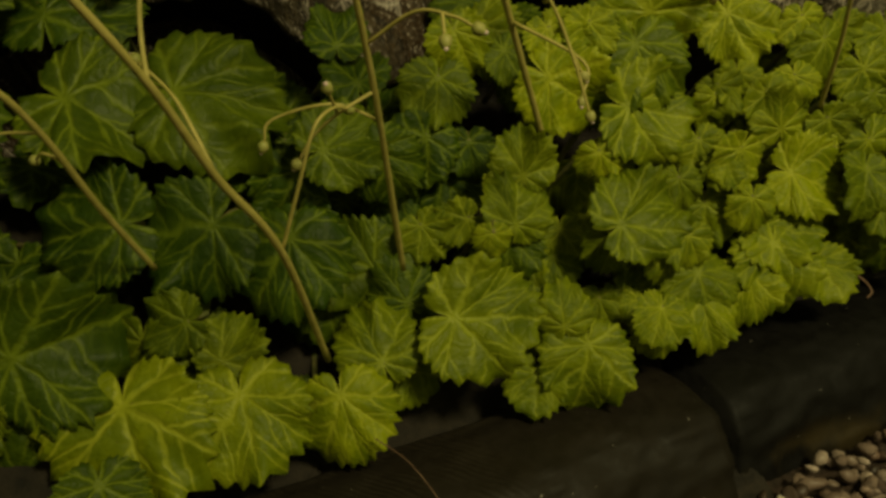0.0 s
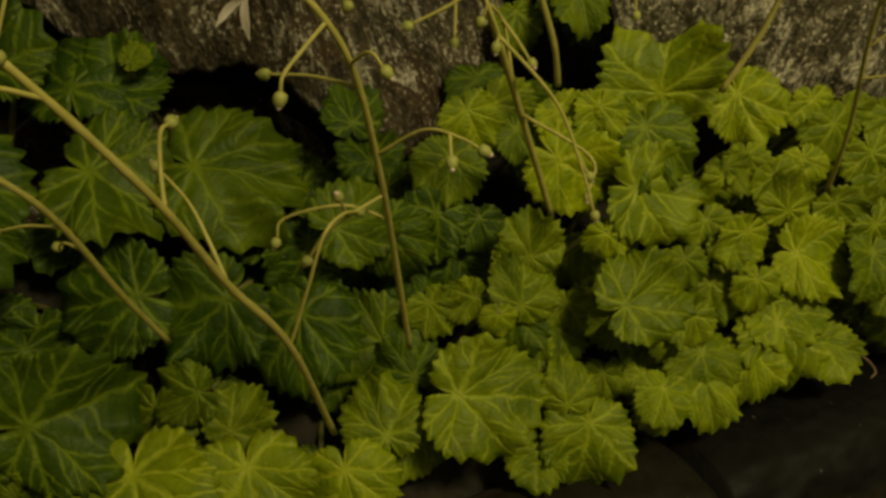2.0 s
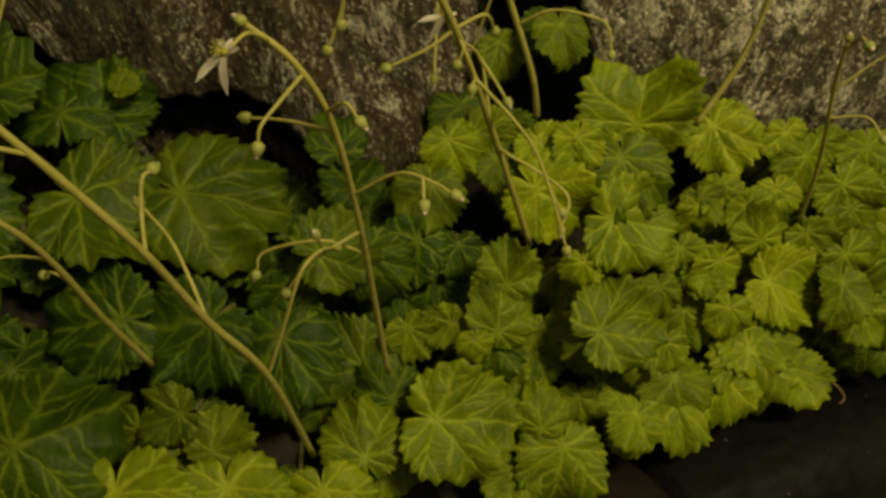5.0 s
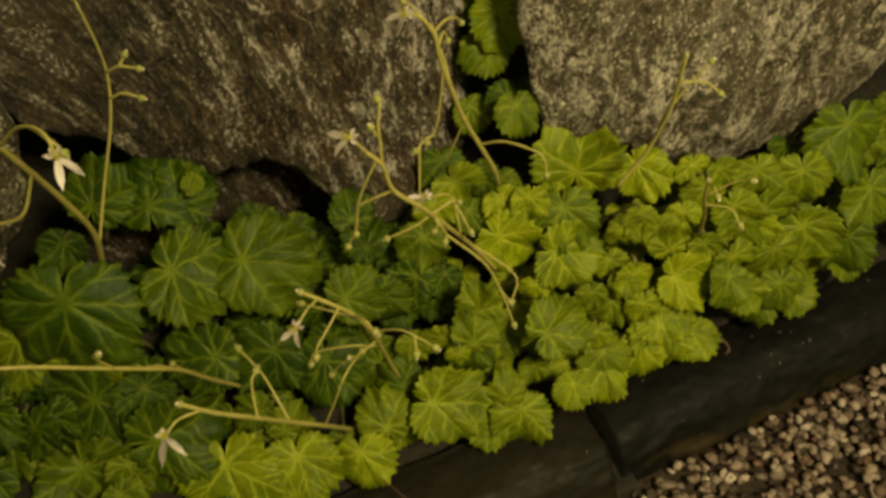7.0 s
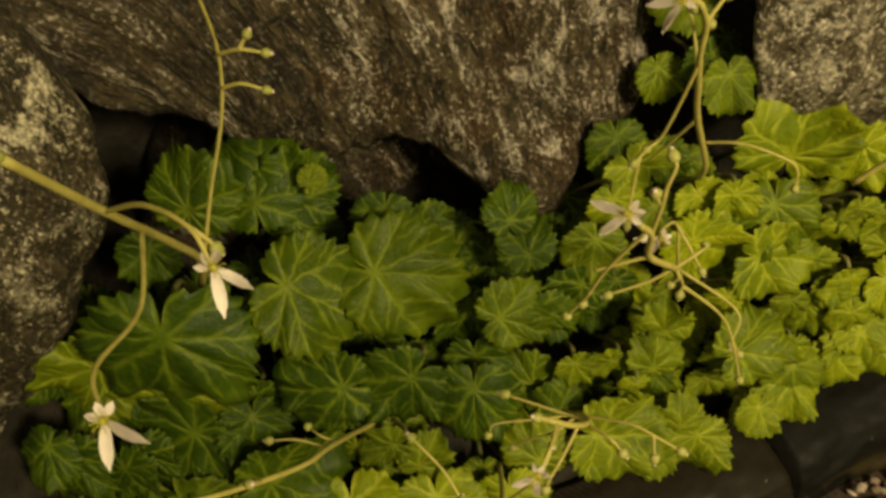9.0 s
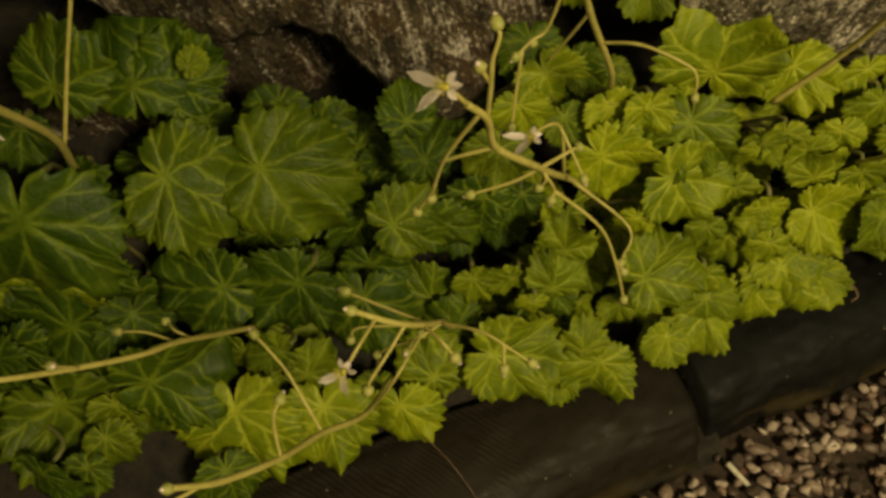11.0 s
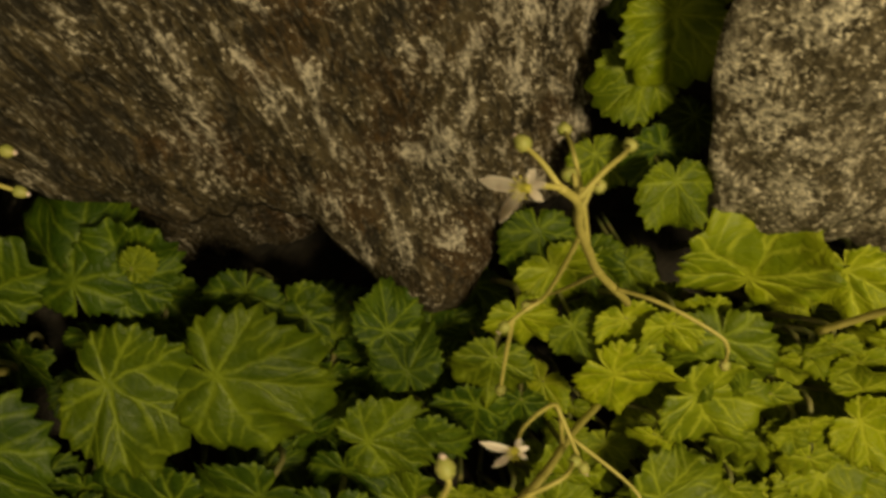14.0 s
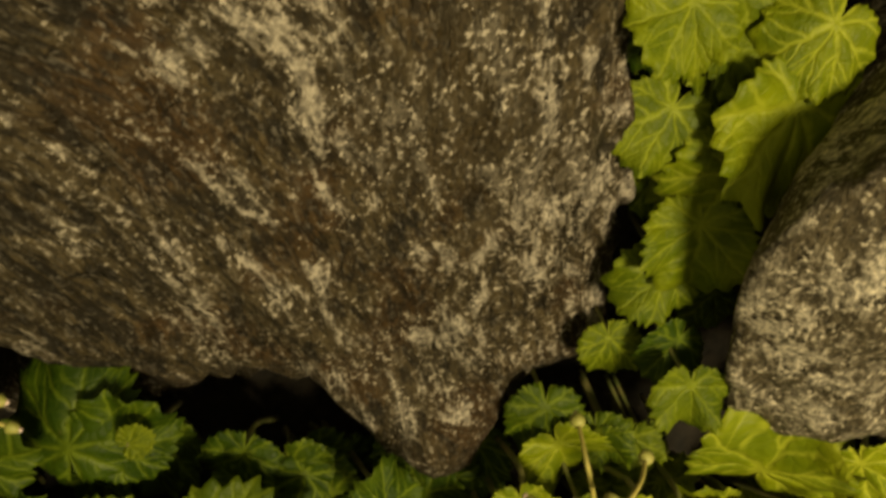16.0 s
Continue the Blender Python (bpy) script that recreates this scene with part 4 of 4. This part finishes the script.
filler(plant_gap, 14, 0.176, 0.205, 0.328, 0.352, lambda x, y: 0.180 + 3.3 * (y - 0.318), (0.022, 0.033), (0.2, 0.6))
filler(plant_gap, 10, 0.156, 0.188, 0.268, 0.285, lambda x, y: 0.128 + 1.6 * (y - 0.268), (0.018, 0.028), (0.2, 0.5))
filler(plant_end, 44, 0.28, 0.46, 0.205, 0.262, lambda x, y: 0.050 + 1.25 * (y - 0.195), (0.020, 0.034), (0.3, 0.7))
filler(plant_front, 14, -0.16, -0.015, 0.175, 0.205, lambda x, y: 0.044 + 0.5 * (y - 0.19), (0.026, 0.038), (0.05, 0.30))
filler(plant_left, 16, -0.22, -0.08, 0.215, 0.29, lambda x, y: 0.050 + 0.9 * (y - 0.205), (0.028, 0.045), (0.1, 0.4))
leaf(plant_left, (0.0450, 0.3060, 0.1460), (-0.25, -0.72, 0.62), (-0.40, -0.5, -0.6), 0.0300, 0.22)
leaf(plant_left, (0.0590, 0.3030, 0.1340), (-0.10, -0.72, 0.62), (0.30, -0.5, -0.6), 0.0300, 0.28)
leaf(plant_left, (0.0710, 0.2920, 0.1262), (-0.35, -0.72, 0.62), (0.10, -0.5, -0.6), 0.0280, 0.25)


# ---- flower stalks ----
def petal_mesh(name, length, width, curl):
    bm = bmesh.new()
    rows = []
    for j in range(9):
        s = j / 8
        w = width * (0.25 + 0.75 * math.sin(math.pi * min(1.0, s * 0.9 + 0.08)) ** 0.8) * (1 - 0.75 * max(0, s - 0.75) / 0.25)
        row = []
        for i in range(5):
            u = i / 4 * 2 - 1
            row.append(bm.verts.new((u * w, s * length, -curl * length * s * s + 0.25 * w * u * u)))
        rows.append(row)
    for a, b in zip(rows, rows[1:]):
        for i in range(4):
            bm.faces.new((a[i], a[i + 1], b[i + 1], b[i]))
    extra = bmesh.ops.solidify(bm, geom=bm.faces[:], thickness=0.00025)
    return mesh_of(name, bm, PETAL)


LONG_PETAL = [petal_mesh("petal", 0.0092, 0.0013, 0.3), petal_mesh("petal", 0.0080, 0.00115, 0.6)]
SHORT_PETAL = petal_mesh("petal", 0.0030, 0.0009, 0.15)


def flower(parent, at, facing, down=(0, 0, -1), size=1.0):
    """A saxifrage flower: two long petals below, three short ones above, a yellow pistil with stamens."""
    f = Vector(facing).normalized()
    d = (Vector(down) - f * f.dot(Vector(down))).normalized()
    bm = bmesh.new()
    blob(bm, Vector(at) + f * 0.0009, f, 0.0009 * size, 0.0013 * size)
    for k in range(10):
        a = 2 * math.pi * k / 10
        o = Vector(at) + f * 0.0014
        e = o + (d * math.cos(a) + f.cross(d) * math.sin(a)) * 0.0020 * size + f * 0.0016 * size
        tube(bm, [o, (o + e) / 2 + f * 0.0004, e], 0.00011, 0.00008, 5, 2)
        blob(bm, e, f, 0.00022, 0.0003, 0, 6, 4)
    head = part("flower", bm, PISTIL, parent, "white flower with two long drooping petals")
    for k, (turn, me) in enumerate(((-24, LONG_PETAL[0]), (26, LONG_PETAL[1]), (130, SHORT_PETAL), (180, SHORT_PETAL), (230, SHORT_PETAL))):
        y = (d * math.cos(radians(turn)) + f.cross(d) * math.sin(radians(turn)) + f * 0.18).normalized()
        n = (f - y * f.dot(y)).normalized()
        m = Matrix((y.cross(n), y, n)).transposed().to_4x4()
        m.translation = Vector(at) + y * 0.0008
        p = new("petal", me)
        p.parent = head
        p.matrix_world = m @ Matrix.Scale(size, 4)
    return head


def bud(parent, at, axis, size=1.0):
    a = Vector(axis).normalized()
    bm = bmesh.new()
    blob(bm, Vector(at) + a * 0.0010 * size, a, 0.00150 * size, 0.0018 * size, 0.25)
    b = part("bud", bm, BUD, parent)
    bm = bmesh.new()
    blob(bm, Vector(at) + a * 0.0024 * size, a, 0.0007 * size, 0.0008 * size, 0.1, 8, 5)
    part("bud_tip", bm, BUD_TIP, b, "pinkish white tip of the closed bud")


def flower_stalk(label, line, radius, branches):
    """A stalk along line; each branch: its points, and what it ends in (b bud, f flower, n nothing)."""
    root = thing("flower_stalk", label, "flower stalk", line[0], "flower stalks of the saxifrages")
    bpy.context.view_layer.update()
    lift = Matrix.Translation(-Vector(line[0]))
    part("stem", tube(bmesh.new(), line, radius * 0.92, radius * 0.64, 9, 8), STEM, root)
    paths = spline(line, 8)
    for points, end, facing in branches:
        # each branch springs from the stem or from a branch before it
        foot = Vector(points[0])
        points = [min(paths, key=lambda q: (q - foot).length), *points[1:]]
        paths += spline(points, 6)
        part("pedicel", tube(bmesh.new(), points, radius * 0.46, radius * 0.32, 7, 6), STEM, root)
        tip, way = Vector(points[-1]), Vector(points[-1]) - Vector(points[-2])
        if end == "b":
            bud(root, tip, way)
        elif end == "f":
            flower(root, tip, *facing)
    last = Vector(line[-1])
    if all((Vector(points[0]) - last).length > 0.004 for points, _, _ in branches):
        bud(root, last, last - Vector(line[-2]), 0.9)
    for o in root.children:
        o.matrix_parent_inverse = lift
    return root


flower_stalk("drooping yellow-green flower stalk with white flowers and buds",
             [(-0.0332, 0.2982, 0.1474), (-0.0281, 0.2774, 0.1880), (-0.0318, 0.2555, 0.2280), (-0.0396, 0.2355, 0.2690), (-0.0472, 0.2162, 0.3106)], 0.0016,
             [([(-0.0300, 0.2850, 0.1700), (-0.0180, 0.2940, 0.2000), (-0.0060, 0.2985, 0.2300), (-0.0015, 0.3020, 0.2537), (-0.0040, 0.2980, 0.2850)], "b", None),
              ([(-0.0025, 0.3010, 0.2480), (0.0040, 0.2960, 0.2540), (0.0105, 0.2930, 0.2530)], "b", None),
              ([(-0.0045, 0.3000, 0.2370), (0.0020, 0.2950, 0.2420), (0.0080, 0.2920, 0.2400)], "b", None),
              ([(0.0040, 0.2960, 0.2540), (0.0070, 0.2960, 0.2580)], "b", None),
              ([(-0.0396, 0.2355, 0.2690), (-0.0290, 0.2200, 0.2840), (-0.0210, 0.2060, 0.2890), (-0.0192, 0.1985, 0.2840)], "f", ((0.15, -0.55, 0.75), (0.25, -0.45, -1))),
              ([(-0.0250, 0.2130, 0.2870), (-0.0190, 0.2080, 0.2820), (-0.0180, 0.2070, 0.2800)], "b", None),
              ([(-0.0314, 0.2450, 0.2480), (-0.0400, 0.2200, 0.2500), (-0.0480, 0.1950, 0.2690), (-0.0466, 0.1800, 0.2740)], "f", ((-0.1, -0.6, 0.75), (0.2, -0.4, -1)))])
flower_stalk("slender branched flower stalk with buds and white flowers",
             [(0.1539, 0.2435, 0.1198), (0.1299, 0.2234, 0.1658), (0.1105, 0.2055, 0.2005), (0.0965, 0.1950, 0.2241), (0.0845, 0.1919, 0.2396), (0.0802, 0.1888, 0.2548), (0.0743, 0.1870, 0.2640)], 0.0013,
             [([(0.0802, 0.1888, 0.2548), (0.0798, 0.1878, 0.2677), (0.0798, 0.1879, 0.2743), (0.0810, 0.1883, 0.2799), (0.0810, 0.1896, 0.2811)], "b", None),
              ([(0.0795, 0.1891, 0.2684), (0.0781, 0.1887, 0.2707), (0.0775, 0.1884, 0.2721)], "b", None),
              ([(0.0781, 0.1881, 0.2584), (0.0734, 0.1904, 0.2471), (0.0708, 0.1923, 0.2375), (0.0695, 0.1950, 0.2240), (0.0663, 0.1970, 0.2142)], "b", None),
              ([(0.0701, 0.1943, 0.2274), (0.0696, 0.1956, 0.2208)], "b", None),
              ([(0.0845, 0.1920, 0.2390), (0.0780, 0.1946, 0.2362), (0.0723, 0.1974, 0.2322)], "n", None),
              ([(0.1029, 0.1964, 0.2171), (0.0944, 0.1995, 0.2113), (0.0842, 0.2026, 0.2062)], "b", None),
              ([(0.1329, 0.2214, 0.1855), (0.1194, 0.2208, 0.2009), (0.1083, 0.2153, 0.2094), (0.1031, 0.2084, 0.2168)], "f", ((-0.35, -0.45, 0.7), (-1, 0.1, -0.3), 0.8)),
              ([(0.1193, 0.2203, 0.2016), (0.1208, 0.2138, 0.1967), (0.1224, 0.2073, 0.1916)], "b", None),
              ([(0.1059, 0.1968, 0.2152), (0.1037, 0.1976, 0.2108), (0.1026, 0.1984, 0.2070)], "b", None),
              ([(0.1062, 0.1968, 0.2150), (0.1076, 0.1987, 0.2031), (0.1069, 0.1978, 0.2001)], "b", None),
              ([(0.1052, 0.1963, 0.2176), (0.1104, 0.1989, 0.2193), (0.1153, 0.2030, 0.2138)], "b", None),
              ([(0.1140, 0.1988, 0.2034), (0.1191, 0.1942, 0.1895), (0.1251, 0.1908, 0.1799), (0.1295, 0.1859, 0.1652), (0.1321, 0.1817, 0.1528)], "b", None),
              ([(0.1280, 0.1888, 0.1700), (0.1309, 0.1874, 0.1653), (0.1321, 0.1867, 0.1629)], "b", None),
              ([(0.1453, 0.2094, 0.1721), (0.1423, 0.2021, 0.1609), (0.1382, 0.1954, 0.1519)], "b", None),
              ([(0.0743, 0.1870, 0.2640), (0.0706, 0.1857, 0.2705), (0.0689, 0.1852, 0.2730)], "f", ((-0.55, -0.35, 0.7), (-1, 0.1, 0.25), 0.95))])
flower_stalk("tall branched flower stalk with a white flower, in the rock gap",
             [(0.1609, 0.2576, 0.1656), (0.1534, 0.2504, 0.1851), (0.1358, 0.2430, 0.2220), (0.1285, 0.2391, 0.2416), (0.1222, 0.2355, 0.2593), (0.1188, 0.2328, 0.2732), (0.1135, 0.2309, 0.2827)], 0.0013,
             [([(0.1440, 0.2470, 0.2050), (0.1522, 0.2360, 0.2100), (0.1622, 0.2250, 0.2090), (0.1648, 0.2215, 0.2060), (0.1655, 0.2200, 0.1990)], "b", None),
              ([(0.1290, 0.2388, 0.2429), (0.1269, 0.2437, 0.2552), (0.1253, 0.2490, 0.2654), (0.1267, 0.2568, 0.2628)], "b", None),
              ([(0.1187, 0.2325, 0.2744), (0.1248, 0.2360, 0.2768), (0.1313, 0.2407, 0.2737), (0.1355, 0.2458, 0.2682)], "b", None),
              ([(0.1219, 0.2379, 0.2677), (0.1249, 0.2383, 0.2706), (0.1273, 0.2404, 0.2652)], "b", None),
              ([(0.1179, 0.2369, 0.2725), (0.1198, 0.2375, 0.2744), (0.1196, 0.2387, 0.2736)], "b", None),
              ([(0.1135, 0.2309, 0.2827), (0.1111, 0.2342, 0.2862), (0.1093, 0.2380, 0.2868)], "b", None),
              ([(0.1228, 0.2364, 0.2550), (0.1225, 0.2385, 0.2369), (0.1204, 0.2399, 0.2227), (0.1153, 0.2388, 0.2207), (0.1109, 0.2379, 0.2173)], "b", None),
              ([(0.1210, 0.2414, 0.2201), (0.1185, 0.2417, 0.2186), (0.1179, 0.2421, 0.2166)], "b", None),
              ([(0.1358, 0.2430, 0.2220), (0.1332, 0.2493, 0.2054), (0.1310, 0.2551, 0.1913)], "n", None),
              ([(0.1144, 0.2402, 0.2160), (0.1110, 0.2360, 0.2050), (0.1090, 0.2320, 0.1930)], "b", None),
              ([(0.1135, 0.2309, 0.2827), (0.1096, 0.2303, 0.2856), (0.1070, 0.2302, 0.2860)], "f", ((-0.6, -0.3, 0.65), (-0.9, 0.2, -0.35), 0.95))])
flower_stalk("long leaning flower stalk across the leaves",
             [(0.0590, 0.2150, 0.0680), (0.0410, 0.1795, 0.1308), (0.0262, 0.1670, 0.1595), (0.0147, 0.1540, 0.1863), (0.0021, 0.1450, 0.2088), (-0.0065, 0.1425, 0.2215)], 0.0012,
             [([(0.0410, 0.1795, 0.1308), (0.0462, 0.1755, 0.1500), (0.0508, 0.1740, 0.1645), (0.0570, 0.1790, 0.1668), (0.0629, 0.1855, 0.1637)], "b", None),
              ([(0.0262, 0.1670, 0.1595), (0.0238, 0.1745, 0.1680), (0.0212, 0.1830, 0.1745), (0.0160, 0.1930, 0.1800)], "b", None),
              ([(0.0147, 0.1540, 0.1863), (0.0153, 0.1580, 0.1940), (0.0165, 0.1600, 0.2005), (0.0185, 0.1625, 0.2010)], "b", None),
              ([(-0.0010, 0.1440, 0.2140), (-0.0090, 0.1400, 0.2180), (-0.0140, 0.1362, 0.2166)], "f", ((-0.1, -0.2, 1.0), (0.1, -1, -0.2), 0.9))])
flower_stalk("leaning hairy flower stalk low over the leaves",
             [(0.0122, 0.2380, 0.1025), (0.0012, 0.2240, 0.1310), (-0.0085, 0.2090, 0.1610), (-0.0175, 0.1985, 0.1790), (-0.0363, 0.1900, 0.1995), (-0.0540, 0.1860, 0.2140), (-0.0740, 0.1850, 0.2230)], 0.0011,
             [([(-0.0060, 0.2140, 0.1510), (-0.0095, 0.2180, 0.1525), (-0.0121, 0.2240, 0.1490)], "b", None),
              ([(-0.0090, 0.2100, 0.1600), (-0.0170, 0.2160, 0.1600), (-0.0250, 0.2200, 0.1580)], "b", None),
              ([(-0.0300, 0.1920, 0.1930), (-0.0330, 0.1880, 0.2060), (-0.0310, 0.1860, 0.2090)], "b", None)])
flower_stalk("thin branched flower stalk with small buds and a flower",
             [(0.0874, 0.2169, 0.0947), (0.0781, 0.1996, 0.1334), (0.0691, 0.1839, 0.1718), (0.0590, 0.1690, 0.2050), (0.0500, 0.1640, 0.2210), (0.0408, 0.1660, 0.2292)], 0.0011,
             [([(0.0662, 0.1795, 0.1820), (0.0750, 0.1690, 0.1900), (0.0810, 0.1610, 0.1900), (0.0846, 0.1573, 0.1880)], "b", None),
              ([(0.0790, 0.1630, 0.1905), (0.0780, 0.1590, 0.1860)], "b", None),
              ([(0.0700, 0.1860, 0.1680), (0.0600, 0.1850, 0.1630), (0.0540, 0.1880, 0.1570), (0.0500, 0.1900, 0.1500)], "b", None),
              ([(0.0720, 0.1890, 0.1600), (0.0600, 0.1900, 0.1640), (0.0456, 0.1960, 0.1600), (0.0430, 0.1960, 0.1540)], "b", None),
              ([(0.0600, 0.1850, 0.1630), (0.0560, 0.1780, 0.1720)], "b", None),
              ([(0.0450, 0.1650, 0.2260), (0.0400, 0.1580, 0.2290), (0.0350, 0.1540, 0.2265)], "f", ((-0.5, -0.5, 0.5), (-0.7, -0.3, -0.7), 0.8)),
              ([(0.0520, 0.1650, 0.2180), (0.0460, 0.1600, 0.2140), (0.0410, 0.1570, 0.2100), (0.0400, 0.1565, 0.2062)], "b", None),
              ([(0.0570, 0.1680, 0.2080), (0.0600, 0.1600, 0.2120), (0.0620, 0.1570, 0.2090)], "b", None),
              ([(0.0605, 0.1710, 0.2000), (0.0510, 0.1780, 0.2030), (0.0430, 0.1860, 0.2020)], "b", None)])
flower_stalk("thin flower stalk with buds leaning out of the dense leaves",
             [(0.2645, 0.2209, 0.1220), (0.2470, 0.2022, 0.1562), (0.2275, 0.1855, 0.1906), (0.2180, 0.1760, 0.2100)], 0.0010,
             [([(0.2275, 0.1855, 0.1906), (0.2355, 0.1775, 0.2026), (0.2375, 0.1715, 0.2066)], "b", None),
              ([(0.2348, 0.1919, 0.1783), (0.2408, 0.1819, 0.1813), (0.2428, 0.1759, 0.1763)], "b", None),
              ([(0.2200, 0.1780, 0.2060), (0.2160, 0.1700, 0.2120), (0.2150, 0.1660, 0.2110)], "b", None)])
flower_stalk("yellowish flower stalk rising in front of the grey boulder",
             [(0.2144, 0.2327, 0.1644), (0.2227, 0.2247, 0.1904), (0.2223, 0.2137, 0.2224), (0.2169, 0.2042, 0.2543)], 0.0013,
             [([(0.2223, 0.2137, 0.2224), (0.2293, 0.2097, 0.2384), (0.2333, 0.2077, 0.2454)], "b", None),
              ([(0.2189, 0.2091, 0.2376), (0.2289, 0.2031, 0.2396), (0.2339, 0.1991, 0.2356)], "b", None)])


# ---- small things on the ground ----
def twig(label, points, r0, r1, material, name="twig"):
    ob = new(name, mesh_of(name, tube(bmesh.new(), points, r0, r1, 8, 8), material))
    return tagged(ob, label, "twig")


twig("short pale dry twig lying at the kerb joint", [(0.2005, 0.147, 0.009), (0.2030, 0.141, 0.008), (0.206, 0.133, 0.0065), (0.207, 0.124, 0.0055)], 0.0014, 0.0011, TWIG)
twig("thin brown runner curled over the kerb", [(0.270, 0.210, 0.050), (0.274, 0.199, 0.056), (0.278, 0.194, 0.055), (0.280, 0.190, 0.051), (0.277, 0.189, 0.049)], 0.0005, 0.0004, ROOT, "runner")
twig("thin pale runner hanging over the kerb", [(0.066, 0.192, 0.050), (0.073, 0.178, 0.048), (0.080, 0.162, 0.036), (0.084, 0.152, 0.022)], 0.00022, 0.00018, ROOT, "runner")


# ---- gravel: the nearest pebbles one by one, the rest as stuff ----
stones = random.Random(5)


def pebble_mesh(seed):
    bm = bmesh.new()
    bmesh.ops.create_icosphere(bm, subdivisions=2, radius=1.0)
    flats = [(Vector((stones.gauss(0, 1), stones.gauss(0, 1), stones.gauss(0, 1))).normalized(), stones.uniform(0.55, 0.85)) for _ in range(7)]
    sq = Vector((stones.uniform(0.8, 1.25), stones.uniform(0.7, 1.0), stones.uniform(0.55, 0.8)))
    for v in bm.verts:
        c = v.co.copy()
        for way, reach in flats:
            c -= way * max(0.0, c.dot(way) - reach)
        k = 1 + 0.30 * noise.noise(c * 0.9 + Vector((seed * 7.1, 0, 0))) + 0.22 * noise.noise(c * 2.2 + Vector((0, seed * 3.7, 0)))
        v.co = Vector((c.x * sq.x, c.y * sq.y, c.z * sq.z)) * k
    return bm


def front_edge(x):
    return (0.149 if x < 0.197 else 0.157) + 0.05 * (x - 0.2)


PEBBLE_MESHES = [mesh_of("pebble", pebble_mesh(k), PEBBLE) for k in range(10)]
shapes = []
for k in range(10):
    bm = pebble_mesh(k)
    bm.verts.ensure_lookup_table()
    shapes.append((np.array([v.co[:] for v in bm.verts]), [tuple(v.index for v in f.verts) for f in bm.faces]))
    bm.free()
spots = []
while len(spots) < 7500:
    x, y = stones.uniform(-0.10, 0.62), stones.uniform(-0.12, 0.17)
    if y > front_edge(x) - 0.002:
        continue
    spots.append((x, y, stones.uniform(0.0021, 0.0041) * (1.35 if stones.random() < 0.10 else 1.0)))
near = [s for s in spots if 0.20 < s[0] < 0.46 and s[1] > 0.085]
near = near[:300]
chosen = set(near)
all_verts, all_faces, base = [], [], 0
for s in spots:
    x, y, r = s
    z = stones.uniform(0.004, 0.009)
    e = Euler((stones.uniform(-0.5, 0.5), stones.uniform(-0.5, 0.5), stones.uniform(0, 6.3)))
    if s in chosen:
        p = new("pebble", PEBBLE_MESHES[stones.randrange(10)])
        p.parent = gravel_bed
        p.matrix_world = Matrix.LocRotScale((x, y, z), e, (r, r, r))
        continue
    v, f = shapes[stones.randrange(10)]
    all_verts.append(v @ np.array(e.to_matrix()).T * r + np.array((x, y, z)))
    all_faces += [tuple(i + base for i in q) for q in f]
    base += len(v)
me = bpy.data.meshes.new("gravel")
me.from_pydata(np.concatenate(all_verts).tolist(), [], all_faces)
me.materials.append(PEBBLES)
me.shade_smooth()
rest = tagged(new("gravel", me), "small brown and beige gravel stones of the path", "gravel", kind="stuff")
